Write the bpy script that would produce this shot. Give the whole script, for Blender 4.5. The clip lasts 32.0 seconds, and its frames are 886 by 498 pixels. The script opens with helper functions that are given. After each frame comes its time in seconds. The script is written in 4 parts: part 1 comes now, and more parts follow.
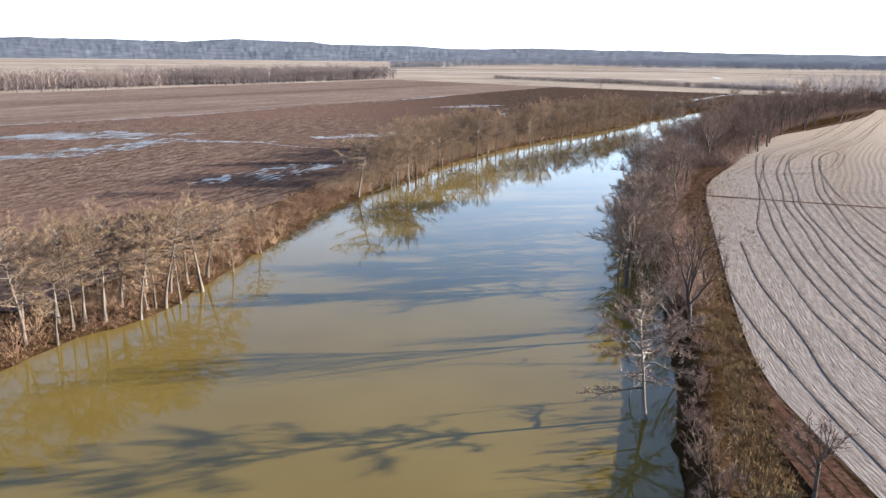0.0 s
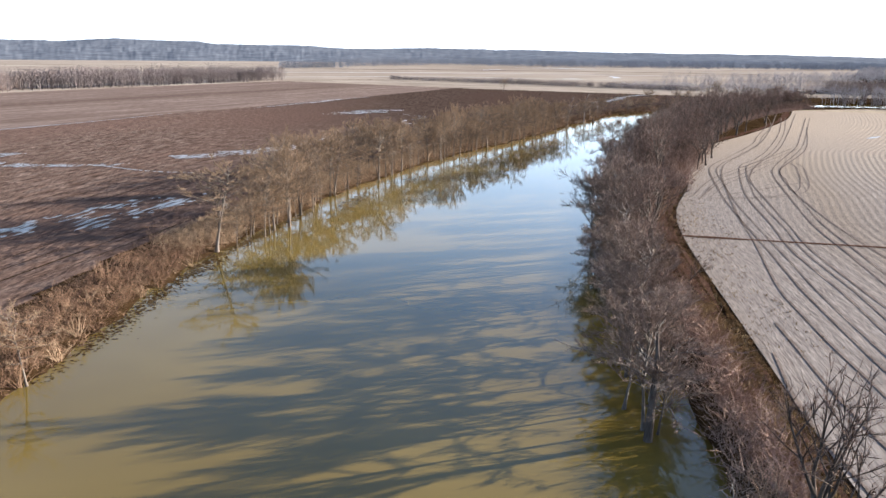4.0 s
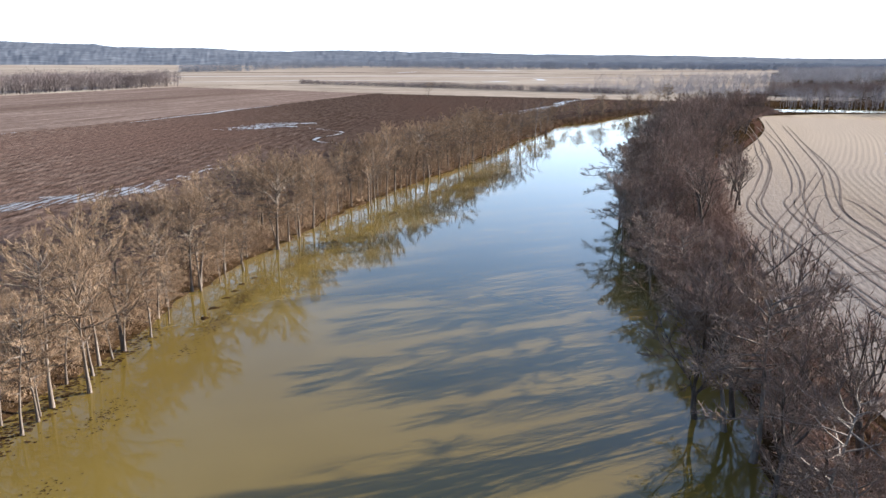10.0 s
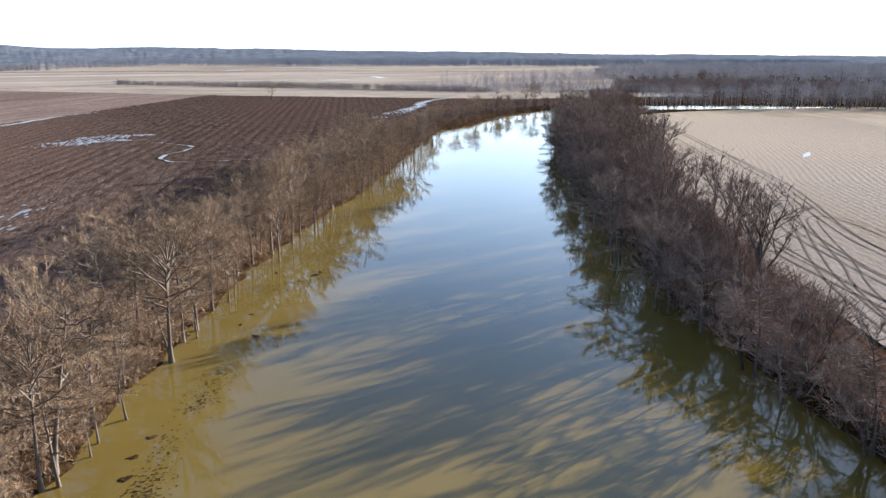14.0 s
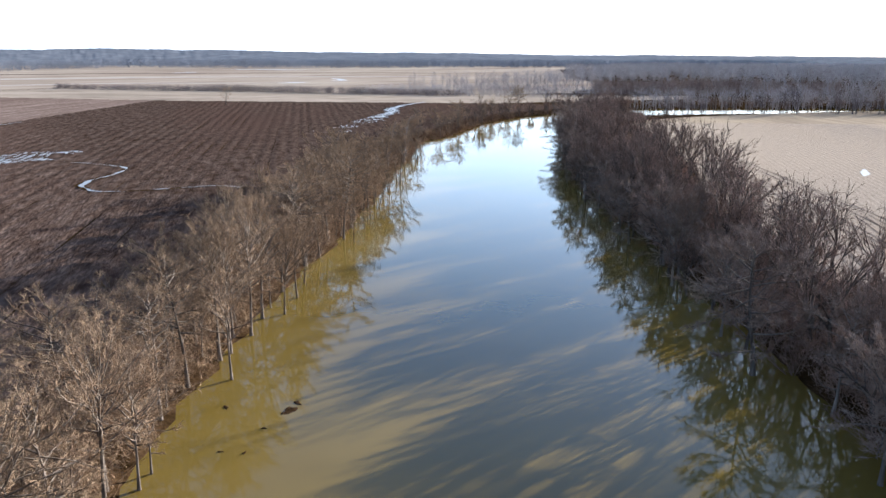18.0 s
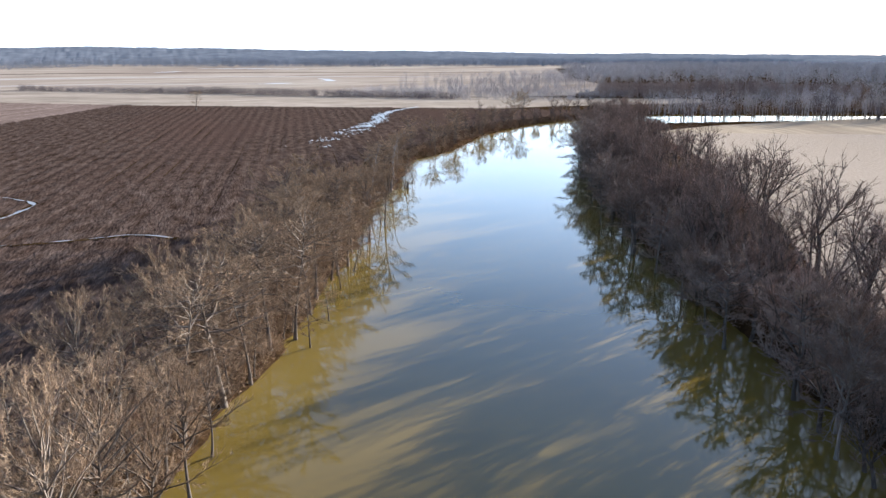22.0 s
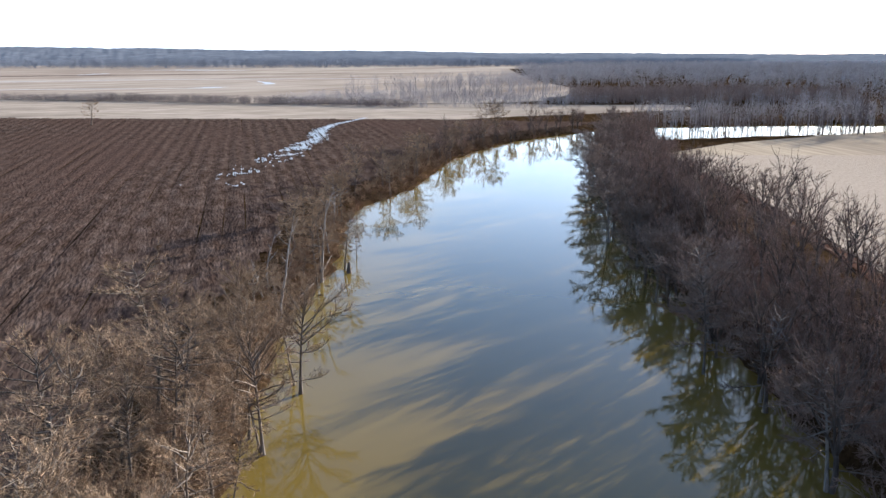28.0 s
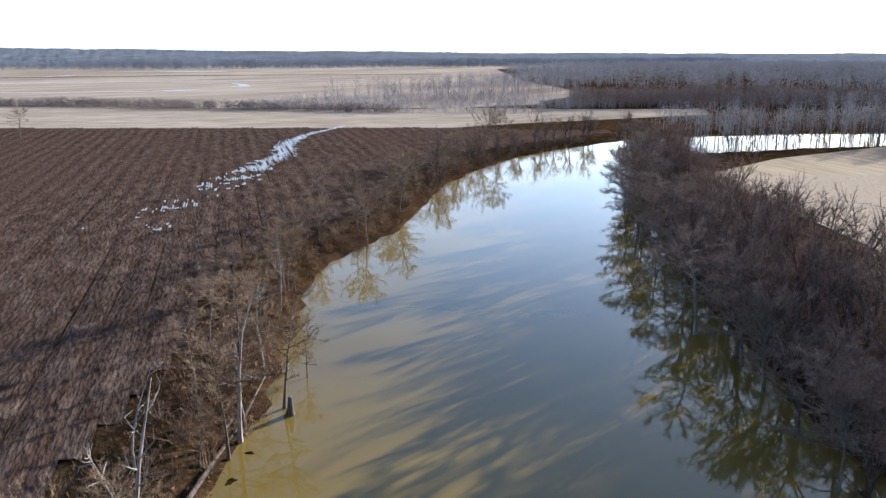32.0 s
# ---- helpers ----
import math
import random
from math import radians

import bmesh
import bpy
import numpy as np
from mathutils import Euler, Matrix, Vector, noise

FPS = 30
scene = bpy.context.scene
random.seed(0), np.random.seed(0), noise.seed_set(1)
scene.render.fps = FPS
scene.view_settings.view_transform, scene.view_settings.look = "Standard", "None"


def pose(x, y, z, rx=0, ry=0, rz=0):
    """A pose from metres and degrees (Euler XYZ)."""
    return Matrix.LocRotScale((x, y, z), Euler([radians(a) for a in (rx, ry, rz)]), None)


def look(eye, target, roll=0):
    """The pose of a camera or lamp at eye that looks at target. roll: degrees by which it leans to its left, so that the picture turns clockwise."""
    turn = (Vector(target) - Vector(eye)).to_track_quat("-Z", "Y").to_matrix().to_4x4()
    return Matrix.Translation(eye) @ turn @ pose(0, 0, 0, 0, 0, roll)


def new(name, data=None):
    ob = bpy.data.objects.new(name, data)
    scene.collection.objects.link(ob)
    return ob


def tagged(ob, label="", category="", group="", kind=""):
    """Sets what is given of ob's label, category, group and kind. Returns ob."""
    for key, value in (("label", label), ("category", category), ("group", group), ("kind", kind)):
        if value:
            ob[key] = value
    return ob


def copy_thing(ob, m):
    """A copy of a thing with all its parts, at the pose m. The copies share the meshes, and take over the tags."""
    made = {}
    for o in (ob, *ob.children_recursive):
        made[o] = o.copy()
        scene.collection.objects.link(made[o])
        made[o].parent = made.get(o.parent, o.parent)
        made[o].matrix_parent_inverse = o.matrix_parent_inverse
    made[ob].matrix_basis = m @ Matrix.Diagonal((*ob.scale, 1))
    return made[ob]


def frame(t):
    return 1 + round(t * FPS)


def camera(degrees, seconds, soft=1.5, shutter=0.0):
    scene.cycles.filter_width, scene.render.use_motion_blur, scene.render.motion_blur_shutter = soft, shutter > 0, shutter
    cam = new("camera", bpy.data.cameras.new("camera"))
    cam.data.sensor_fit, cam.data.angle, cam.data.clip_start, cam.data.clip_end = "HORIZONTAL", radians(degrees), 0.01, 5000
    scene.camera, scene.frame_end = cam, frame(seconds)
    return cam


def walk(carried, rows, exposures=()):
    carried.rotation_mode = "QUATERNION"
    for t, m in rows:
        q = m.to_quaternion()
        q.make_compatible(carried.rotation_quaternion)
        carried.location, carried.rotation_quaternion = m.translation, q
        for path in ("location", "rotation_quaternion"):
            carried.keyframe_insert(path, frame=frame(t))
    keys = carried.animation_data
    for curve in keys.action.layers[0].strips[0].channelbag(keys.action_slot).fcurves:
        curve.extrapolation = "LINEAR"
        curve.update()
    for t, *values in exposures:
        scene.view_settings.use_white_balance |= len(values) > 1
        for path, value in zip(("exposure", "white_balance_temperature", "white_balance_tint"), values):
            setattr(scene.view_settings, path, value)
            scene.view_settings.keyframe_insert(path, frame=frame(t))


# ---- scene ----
cam = camera(58.5, 32.0, soft=1.48)
PATH = [
    (0, (0.388, -1.165, 28.996), (0.4338, 0.7745, 28.5109), 0.75),
    (0.5, (0.568, 4.285, 28.992), (0.6377, 6.2239, 28.5071), 0.74),
    (1, (0.718, 9.904, 28.996), (0.8302, 11.8415, 28.5112), 0.74),
    (1.5, (0.808, 15.435, 28.974), (0.9597, 17.3695, 28.4892), 0.73),
    (2, (0.913, 21.088, 28.939), (1.1121, 23.0182, 28.4547), 0.72),
    (2.5, (1.144, 26.719, 28.867), (1.3644, 28.6466, 28.3822), 0.71),
    (3, (1.428, 32.413, 28.775), (1.6730, 34.3379, 28.2900), 0.71),
    (3.5, (1.687, 38.008, 28.666), (1.9638, 39.9285, 28.1816), 0.70),
    (5.5, (4.295, 58.229, 28.107), (4.6470, 60.1390, 27.6306), 0.50),
    (6, (4.970, 63.596, 28.073), (5.3576, 65.4991, 27.5963), 0.45),
    (6.5, (5.755, 68.874, 28.027), (6.1507, 70.7757, 27.5506), 0.45),
    (7, (6.632, 74.304, 27.991), (7.0396, 76.2033, 27.5139), 0.45),
    (7.5, (7.415, 79.657, 27.932), (7.8353, 81.5534, 27.4541), 0.45),
    (8, (8.210, 85.160, 27.884), (8.6586, 87.0495, 27.4070), 0.45),
    (8.5, (8.881, 90.637, 27.810), (9.3456, 92.5223, 27.3325), 0.45),
    (9, (9.344, 96.362, 27.762), (9.8267, 98.2430, 27.2857), 0.45),
    (9.5, (9.461, 101.762, 27.700), (9.9459, 103.6435, 27.2239), 0.43),
    (10, (9.355, 107.129, 27.680), (9.8544, 109.0070, 27.2044), 0.41),
    (10.5, (8.974, 112.352, 27.669), (9.5194, 114.2172, 27.1940), 0.39),
    (11, (8.463, 117.682, 27.694), (9.0319, 119.5402, 27.2202), 0.38),
    (11.5, (7.802, 122.931, 27.724), (8.3926, 124.7817, 27.2493), 0.36),
    (12, (7.080, 128.240, 27.774), (7.6912, 130.0835, 27.2984), 0.34),
    (12.5, (6.288, 133.483, 27.811), (6.9717, 135.3012, 27.3340), 0.32),
    (13, (5.566, 138.768, 27.846), (6.3559, 140.5424, 27.3678), 0.30),
    (13.5, (5.263, 143.997, 27.841), (6.0541, 145.7701, 27.3612), 0.29),
    (14, (5.486, 149.388, 27.847), (6.3823, 151.1098, 27.3659), 0.28),
    (14.5, (6.050, 154.652, 27.817), (6.9752, 156.3582, 27.3360), 0.28),
    (16.5, (11.065, 173.644, 27.277), (12.0054, 175.3430, 26.7987), 0.24),
    (17, (13.105, 178.387, 27.324), (14.0435, 180.0879, 26.8464), 0.23),
    (17.5, (15.155, 183.159, 27.399), (16.1280, 184.8404, 26.9217), 0.23),
    (18, (17.316, 187.899, 27.510), (18.2999, 189.5737, 27.0322), 0.22),
    (18.5, (19.566, 192.440, 27.629), (20.5504, 194.1136, 27.1506), 0.21),
    (19, (22.026, 197.018, 27.789), (23.0108, 198.6915, 27.3107), 0.20),
    (19.5, (24.518, 201.542, 27.941), (25.5015, 203.2160, 27.4613), 0.20),
    (20, (27.102, 206.087, 28.102), (28.0861, 207.7604, 27.6218), 0.20),
    (20.5, (29.669, 210.501, 28.227), (30.6513, 212.1753, 27.7461), 0.20),
    (21, (32.355, 215.001, 28.343), (33.3384, 216.6745, 27.8615), 0.20),
    (21.5, (34.983, 219.555, 28.432), (35.9652, 221.2289, 27.9492), 0.20),
    (22, (37.596, 224.216, 28.512), (38.5955, 225.8800, 28.0295), 0.20),
    (22.5, (40.170, 228.884, 28.560), (41.1871, 230.5369, 28.0773), 0.20),
    (23, (42.856, 233.614, 28.611), (43.8792, 235.2631, 28.1284), 0.20),
    (23.5, (45.578, 238.237, 28.631), (46.6000, 239.8869, 28.1487), 0.20),
    (24, (48.362, 242.904, 28.653), (49.3845, 244.5540, 28.1711), 0.20),
    (24.5, (51.012, 247.576, 28.663), (52.0359, 249.2250, 28.1803), 0.20),
    (25, (53.588, 252.377, 28.682), (54.6197, 254.0212, 28.1994), 0.20),
    (25.5, (56.124, 257.231, 28.708), (57.1635, 258.8697, 28.2247), 0.19),
    (27.5, (67.314, 276.563, 28.929), (68.4121, 278.1626, 28.4449), 0.13),
    (28, (70.240, 281.255, 28.894), (71.3408, 282.8537, 28.4111), 0.11),
    (28.5, (73.118, 285.927, 28.843), (74.2203, 287.5244, 28.3602), 0.10),
    (29, (76.016, 290.639, 28.797), (77.1219, 292.2342, 28.3146), 0.09),
    (29.5, (78.917, 295.297, 28.730), (80.0415, 296.8790, 28.2485), 0.07),
    (30, (81.932, 299.925, 28.650), (83.0586, 301.5064, 28.1689), 0.06),
    (30.5, (84.908, 304.495, 28.539), (86.0346, 306.0757, 28.0566), 0.04),
    (31, (87.997, 309.100, 28.429), (89.1249, 310.6797, 27.9461), 0.03),
    (31.5, (90.972, 313.648, 28.304), (92.0996, 315.2281, 27.8208), 0.01),
    (32, (93.965, 318.376, 28.214), (95.0951, 319.9542, 27.7320), 0.00),
]
EXPOSURES = [(0, 2.56, 5480, 12), (7, 2.55, 5450, 12), (13, 2.46, 5300, 11), (18, 2.46, 5220, 11), (24, 2.55, 5210, 11), (29, 2.42, 5200, 11), (32, 2.38, 5200, 11)]
walk(cam, [(t, look(eye, target, roll)) for t, eye, target, roll in PATH], EXPOSURES)

# ---- light ----
SUN_AZ, SUN_EL = 79.0, 12.4
world = bpy.data.worlds.new("sky")
scene.world = world
world.use_nodes = True
wn = world.node_tree
sky = wn.nodes.new("ShaderNodeTexSky")
sky.sky_type, sky.sun_disc = "NISHITA", False
sky.sun_elevation, sky.sun_rotation = radians(SUN_EL), radians(SUN_AZ)
sky.altitude, sky.air_density, sky.dust_density, sky.ozone_density = 50, 0.8, 0.9, 1.0
veil = wn.nodes.new("ShaderNodeMix")
veil.data_type = "RGBA"
veil.inputs["B"].default_value = (9.0, 9.4, 9.4, 1)
aim = wn.nodes.new("ShaderNodeTexCoord")
up = wn.nodes.new("ShaderNodeSeparateXYZ")
haze = wn.nodes.new("ShaderNodeMapRange")
haze.inputs["From Min"].default_value, haze.inputs["From Max"].default_value = 0.0, 0.3
haze.inputs["To Min"].default_value, haze.inputs["To Max"].default_value = 0.6, 0.03
wn.links.new(aim.outputs["Generated"], up.inputs[0])
wn.links.new(up.outputs[2], haze.inputs[0])
wn.links.new(haze.outputs[0], veil.inputs["Factor"])
wn.links.new(sky.outputs[0], veil.inputs["A"])
wn.links.new(veil.outputs["Result"], wn.nodes["Background"].inputs[0])
wn.nodes["Background"].inputs[1].default_value = 0.058
to_sun = Vector((math.sin(radians(SUN_AZ)) * math.cos(radians(SUN_EL)), math.cos(radians(SUN_AZ)) * math.cos(radians(SUN_EL)), math.sin(radians(SUN_EL))))
sun = new("sun", bpy.data.lights.new("sun", "SUN"))
sun.data.energy, sun.data.angle, sun.data.color = 5.0, radians(0.6), (1.0, 0.86, 0.68)
sun.matrix_basis = look((0, 0, 200), Vector((0, 0, 200)) - to_sun)


# ---- materials ----
def material(name, stops, scale=1.0, detail=6.0, rough=0.9, bump=0.0, bump_scale=None, stretch=(1, 1, 1), turn=0.0, spec=0.0,
             fine=None, vary=0.0, uv=False, blotch=None, u_tint=None, x_tone=None):
    """A procedural surface: a noise runs through the colour stops; fine: (scale, amount) of grain; vary: brightness by
    object;
    blotch: (scale, colour, low, high) a second, larger stain; u_tint: (from, to, colour) a change of colour along the
    map's first axis;
    x_tone: (from, to, low, high) a change of paleness along the world's x."""
    m = bpy.data.materials.new(name)
    m.use_nodes = True
    nt = m.node_tree
    b = nt.nodes["Principled BSDF"]
    b.inputs["Roughness"].default_value = rough
    b.inputs["Specular IOR Level"].default_value = spec
    co = nt.nodes.new("ShaderNodeTexCoord")
    mp = nt.nodes.new("ShaderNodeMapping")
    mp.vector_type = "TEXTURE"
    mp.inputs["Scale"].default_value = tuple(1 / v for v in stretch)
    mp.inputs["Rotation"].default_value = (0, 0, radians(turn))
    if uv:
        nt.links.new(co.outputs["UV"], mp.inputs[0])
    else:
        geo = nt.nodes.new("ShaderNodeNewGeometry")
        nt.links.new(geo.outputs["Position"], mp.inputs[0])
    n = nt.nodes.new("ShaderNodeTexNoise")
    n.inputs["Scale"].default_value, n.inputs["Detail"].default_value, n.inputs["Roughness"].default_value = scale, detail, 0.62
    nt.links.new(mp.outputs[0], n.inputs[0])
    ramp = nt.nodes.new("ShaderNodeValToRGB")
    lo, hi = 0.32, 0.68
    e = ramp.color_ramp.elements
    e[0].position, e[1].position = lo, hi
    e[0].color, e[1].color = (*stops[0], 1), (*stops[-1], 1)
    for k, c in enumerate(stops[1:-1]):
        e.new(lo + (hi - lo) * (k + 1) / (len(stops) - 1)).color = (*c, 1)
    nt.links.new(n.outputs[0], ramp.inputs[0])
    out = ramp.outputs[0]
    if blotch:
        n3 = nt.nodes.new("ShaderNodeTexNoise")
        n3.inputs["Scale"].default_value, n3.inputs["Detail"].default_value = blotch[0], 4
        nt.links.new(mp.outputs[0], n3.inputs[0])
        mr = nt.nodes.new("ShaderNodeMapRange")
        mr.inputs["From Min"].default_value, mr.inputs["From Max"].default_value = blotch[2], blotch[3]
        nt.links.new(n3.outputs[0], mr.inputs[0])
        mix = nt.nodes.new("ShaderNodeMix")
        mix.data_type = "RGBA"
        mix.inputs["B"].default_value = (*blotch[1], 1)
        nt.links.new(mr.outputs[0], mix.inputs["Factor"])
        nt.links.new(out, mix.inputs["A"])
        out = mix.outputs["Result"]
    if u_tint:
        sp = nt.nodes.new("ShaderNodeSeparateXYZ")
        nt.links.new(co.outputs["UV"], sp.inputs[0])
        mr = nt.nodes.new("ShaderNodeMapRange")
        mr.inputs["From Min"].default_value, mr.inputs["From Max"].default_value = u_tint[:2]
        mr.inputs["To Max"].default_value = 0.75
        nt.links.new(sp.outputs[0], mr.inputs[0])
        mix = nt.nodes.new("ShaderNodeMix")
        mix.data_type = "RGBA"
        mix.inputs["B"].default_value = (*u_tint[2], 1)
        nt.links.new(mr.outputs[0], mix.inputs["Factor"])
        nt.links.new(out, mix.inputs["A"])
        out = mix.outputs["Result"]
    if x_tone:
        sp = nt.nodes.new("ShaderNodeSeparateXYZ")
        nt.links.new(geo.outputs["Position"], sp.inputs[0])
        mr = nt.nodes.new("ShaderNodeMapRange")
        mr.inputs["From Min"].default_value, mr.inputs["From Max"].default_value = x_tone[:2]
        mr.inputs["To Min"].default_value, mr.inputs["To Max"].default_value = x_tone[2:]
        nt.links.new(sp.outputs[0], mr.inputs[0])
        mul = nt.nodes.new("ShaderNodeVectorMath")
        mul.operation = "SCALE"
        nt.links.new(out, mul.inputs[0])
        nt.links.new(mr.outputs[0], mul.inputs["Scale"])
        out = mul.outputs[0]
    if fine:
        n2 = nt.nodes.new("ShaderNodeTexNoise")
        n2.inputs["Scale"].default_value, n2.inputs["Detail"].default_value = fine[0], 5
        nt.links.new(mp.outputs[0], n2.inputs[0])
        mr = nt.nodes.new("ShaderNodeMapRange")
        mr.inputs["From Min"].default_value, mr.inputs["From Max"].default_value = 0.3, 0.7
        mr.inputs["To Min"].default_value, mr.inputs["To Max"].default_value = 1 - fine[1], 1 + fine[1]
        nt.links.new(n2.outputs[0], mr.inputs[0])
        mul = nt.nodes.new("ShaderNodeVectorMath")
        mul.operation = "SCALE"
        nt.links.new(out, mul.inputs[0])
        nt.links.new(mr.outputs[0], mul.inputs["Scale"])
        out = mul.outputs[0]
    if vary:
        oi = nt.nodes.new("ShaderNodeObjectInfo")
        mr = nt.nodes.new("ShaderNodeMapRange")
        mr.inputs["To Min"].default_value, mr.inputs["To Max"].default_value = 1 - vary, 1 + vary
        nt.links.new(oi.outputs["Random"], mr.inputs[0])
        mul = nt.nodes.new("ShaderNodeVectorMath")
        mul.operation = "SCALE"
        nt.links.new(out, mul.inputs[0])
        nt.links.new(mr.outputs[0], mul.inputs["Scale"])
        out = mul.outputs[0]
    nt.links.new(out, b.inputs["Base Color"])
    if bump:
        nb = nt.nodes.new("ShaderNodeTexNoise")
        nb.inputs["Scale"].default_value, nb.inputs["Detail"].default_value = bump_scale or scale * 4, 6
        nt.links.new(mp.outputs[0], nb.inputs[0])
        bp = nt.nodes.new("ShaderNodeBump")
        bp.inputs["Strength"].default_value, bp.inputs["Distance"].default_value = 0.8, bump
        nt.links.new(nb.outputs[0], bp.inputs["Height"])
        nt.links.new(bp.outputs[0], b.inputs["Normal"])
    return m


def water_material(name, stops, scale, rough, ripple, stretch=(1, 1, 1), turn=0.0):
    m = material(name, stops, scale, 3, rough, stretch=stretch, turn=turn, spec=0.5)
    nt = m.node_tree
    b = nt.nodes["Principled BSDF"]
    b.inputs["IOR"].default_value = 1.34
    geo = nt.nodes.new("ShaderNodeNewGeometry")
    n = nt.nodes.new("ShaderNodeTexNoise")
    n.inputs["Scale"].default_value, n.inputs["Detail"].default_value = 0.8, 3
    nt.links.new(geo.outputs["Position"], n.inputs[0])
    bp = nt.nodes.new("ShaderNodeBump")
    bp.inputs["Strength"].default_value, bp.inputs["Distance"].default_value = 1.0, ripple
    nt.links.new(n.outputs[0], bp.inputs["Height"])
    nt.links.new(bp.outputs[0], b.inputs["Normal"])
    return m


WATER = water_material("muddy_water", [(0.097, 0.065, 0.011), (0.126, 0.088, 0.020)], 0.03, 0.035, 0.004)
PUDDLE = water_material("puddle_water", [(0.104, 0.088, 0.074), (0.160, 0.140, 0.120)], 0.3, 0.3, 0.004)
BANK = material("bank_litter", [(0.013, 0.008, 0.003), (0.029, 0.017, 0.008), (0.050, 0.031, 0.015)], 0.35, bump=0.15, bump_scale=2.5, fine=(3, 0.35))
MUD = material("ploughed_soil", [(0.039, 0.024, 0.017), (0.070, 0.047, 0.035), (0.105, 0.075, 0.058)], 0.6, stretch=(1.0, 0.3, 1), turn=-20.5, bump=0.25,
               bump_scale=2.4, fine=(1.6, 0.3), blotch=(0.016, (0.074, 0.047, 0.035), 0.48, 0.66), rough=0.9, x_tone=(-55, 50, 1.45, 0.71))
STUBBLE = material("pale_stubble", [(0.128, 0.106, 0.089), (0.174, 0.147, 0.125), (0.218, 0.186, 0.157)], 2.2, stretch=(0.1, 1.0, 1), bump=0.09, bump_scale=5, uv=True,
                   fine=(6.0, 0.28), blotch=(0.03, (0.16, 0.125, 0.092), 0.45, 0.7), u_tint=(300, 500, (0.32, 0.255, 0.185)))
STUBBLE_FAR = material("pale_stubble_far", [(0.215, 0.166, 0.117), (0.285, 0.227, 0.156), (0.332, 0.266, 0.184)], 0.5, stretch=(1, 0.04, 1), turn=-25, fine=(1.2, 0.15), blotch=(0.03, (0.16, 0.125, 0.092), 0.45, 0.7))
PALE = material("dry_grass_field", [(0.171, 0.139, 0.109), (0.239, 0.195, 0.147), (0.282, 0.230, 0.179)], 0.02, stretch=(0.5, 1.6, 1), turn=-20, fine=(0.15, 0.25), bump=0.05, bump_scale=1)
FAR_FIELD = material("distant_field", [(0.167, 0.128, 0.099), (0.253, 0.206, 0.158), (0.311, 0.266, 0.207)], 0.006, stretch=(0.35, 1.8, 1), turn=15, fine=(0.05, 0.2))
STRIP_PALE = material("bleached_stubble", [(0.26, 0.235, 0.21), (0.34, 0.31, 0.28)], 0.02, fine=(0.1, 0.15))
STRIP_BROWN = material("fallow_soil", [(0.085, 0.062, 0.048), (0.13, 0.098, 0.076)], 0.02, fine=(0.1, 0.15))
RUT = material("wet_rut", [(0.100, 0.077, 0.061), (0.158, 0.124, 0.099)], 0.7, bump=0.04, bump_scale=5, rough=0.7, fine=(2, 0.3))
DIRT = material("dirt_lane", [(0.037, 0.019, 0.013), (0.059, 0.032, 0.021), (0.077, 0.045, 0.030)], 0.6, bump=0.08, bump_scale=3, fine=(2.5, 0.3))
BARK_PALE = material("pale_cypress_bark", [(0.060, 0.047, 0.037), (0.102, 0.082, 0.064), (0.152, 0.128, 0.103)], 1.5, stretch=(3, 3, 0.4), bump=0.03, bump_scale=9, vary=0.25)
BARK_DARK = material("dark_bark", [(0.037, 0.031, 0.025), (0.069, 0.056, 0.047), (0.100, 0.082, 0.069)], 1.5, stretch=(3, 3, 0.4), bump=0.03, bump_scale=9, vary=0.25)
BARK_GREY = material("grey_cypress_bark", [(0.070, 0.058, 0.049), (0.120, 0.103, 0.087), (0.190, 0.167, 0.144)], 1.5, stretch=(3, 3, 0.4), bump=0.03, bump_scale=9, vary=0.35)
TWIG_TAN = material("tan_twigs", [(0.148, 0.098, 0.058), (0.210, 0.145, 0.090), (0.268, 0.191, 0.122)], 0.5, vary=0.25)
TWIG_DARK = material("brown_twigs", [(0.128, 0.084, 0.064), (0.186, 0.127, 0.097), (0.242, 0.173, 0.132)], 0.5, vary=0.25)
TWIG_GREY = material("grey_twigs", [(0.118, 0.083, 0.063), (0.172, 0.126, 0.097), (0.228, 0.174, 0.136)], 0.5, vary=0.25)
TWIG_RED = material("russet_brush", [(0.090, 0.053, 0.035), (0.132, 0.081, 0.049), (0.168, 0.110, 0.069)], 0.5, vary=0.3)
GRASS = material("dead_grass", [(0.121, 0.080, 0.038), (0.189, 0.129, 0.065), (0.257, 0.186, 0.099)], 0.3, vary=0.0)
# Lightened towards grey: distance haze is put into the base colour.
HAZED_WOODS = material("hazed_bare_woods", [(0.220, 0.198, 0.188), (0.305, 0.270, 0.254), (0.370, 0.328, 0.306)], 0.03)
WOODS_BROWN = material("brown_bare_woods", [(0.088, 0.073, 0.068), (0.136, 0.111, 0.103), (0.180, 0.148, 0.137)], 0.03)
WOODS_PALE = material("pale_saplings", [(0.136, 0.102, 0.086), (0.190, 0.145, 0.122), (0.224, 0.175, 0.148)], 0.04)
# Blue-grey instead of brown: the haze in front is painted into it.
HAZED_FAR_WOODS = material("hazed_far_bare_woods", [(0.105, 0.111, 0.130), (0.145, 0.152, 0.172), (0.185, 0.188, 0.212)], 0.02)
# Aerial haze painted in: bluish and pale, not the trees' own brown.
HAZED_HILL = material("hazed_wooded_hills", [(0.078, 0.085, 0.098), (0.106, 0.113, 0.127), (0.134, 0.141, 0.154)], 0.02, detail=5, fine=(0.05, 0.18))
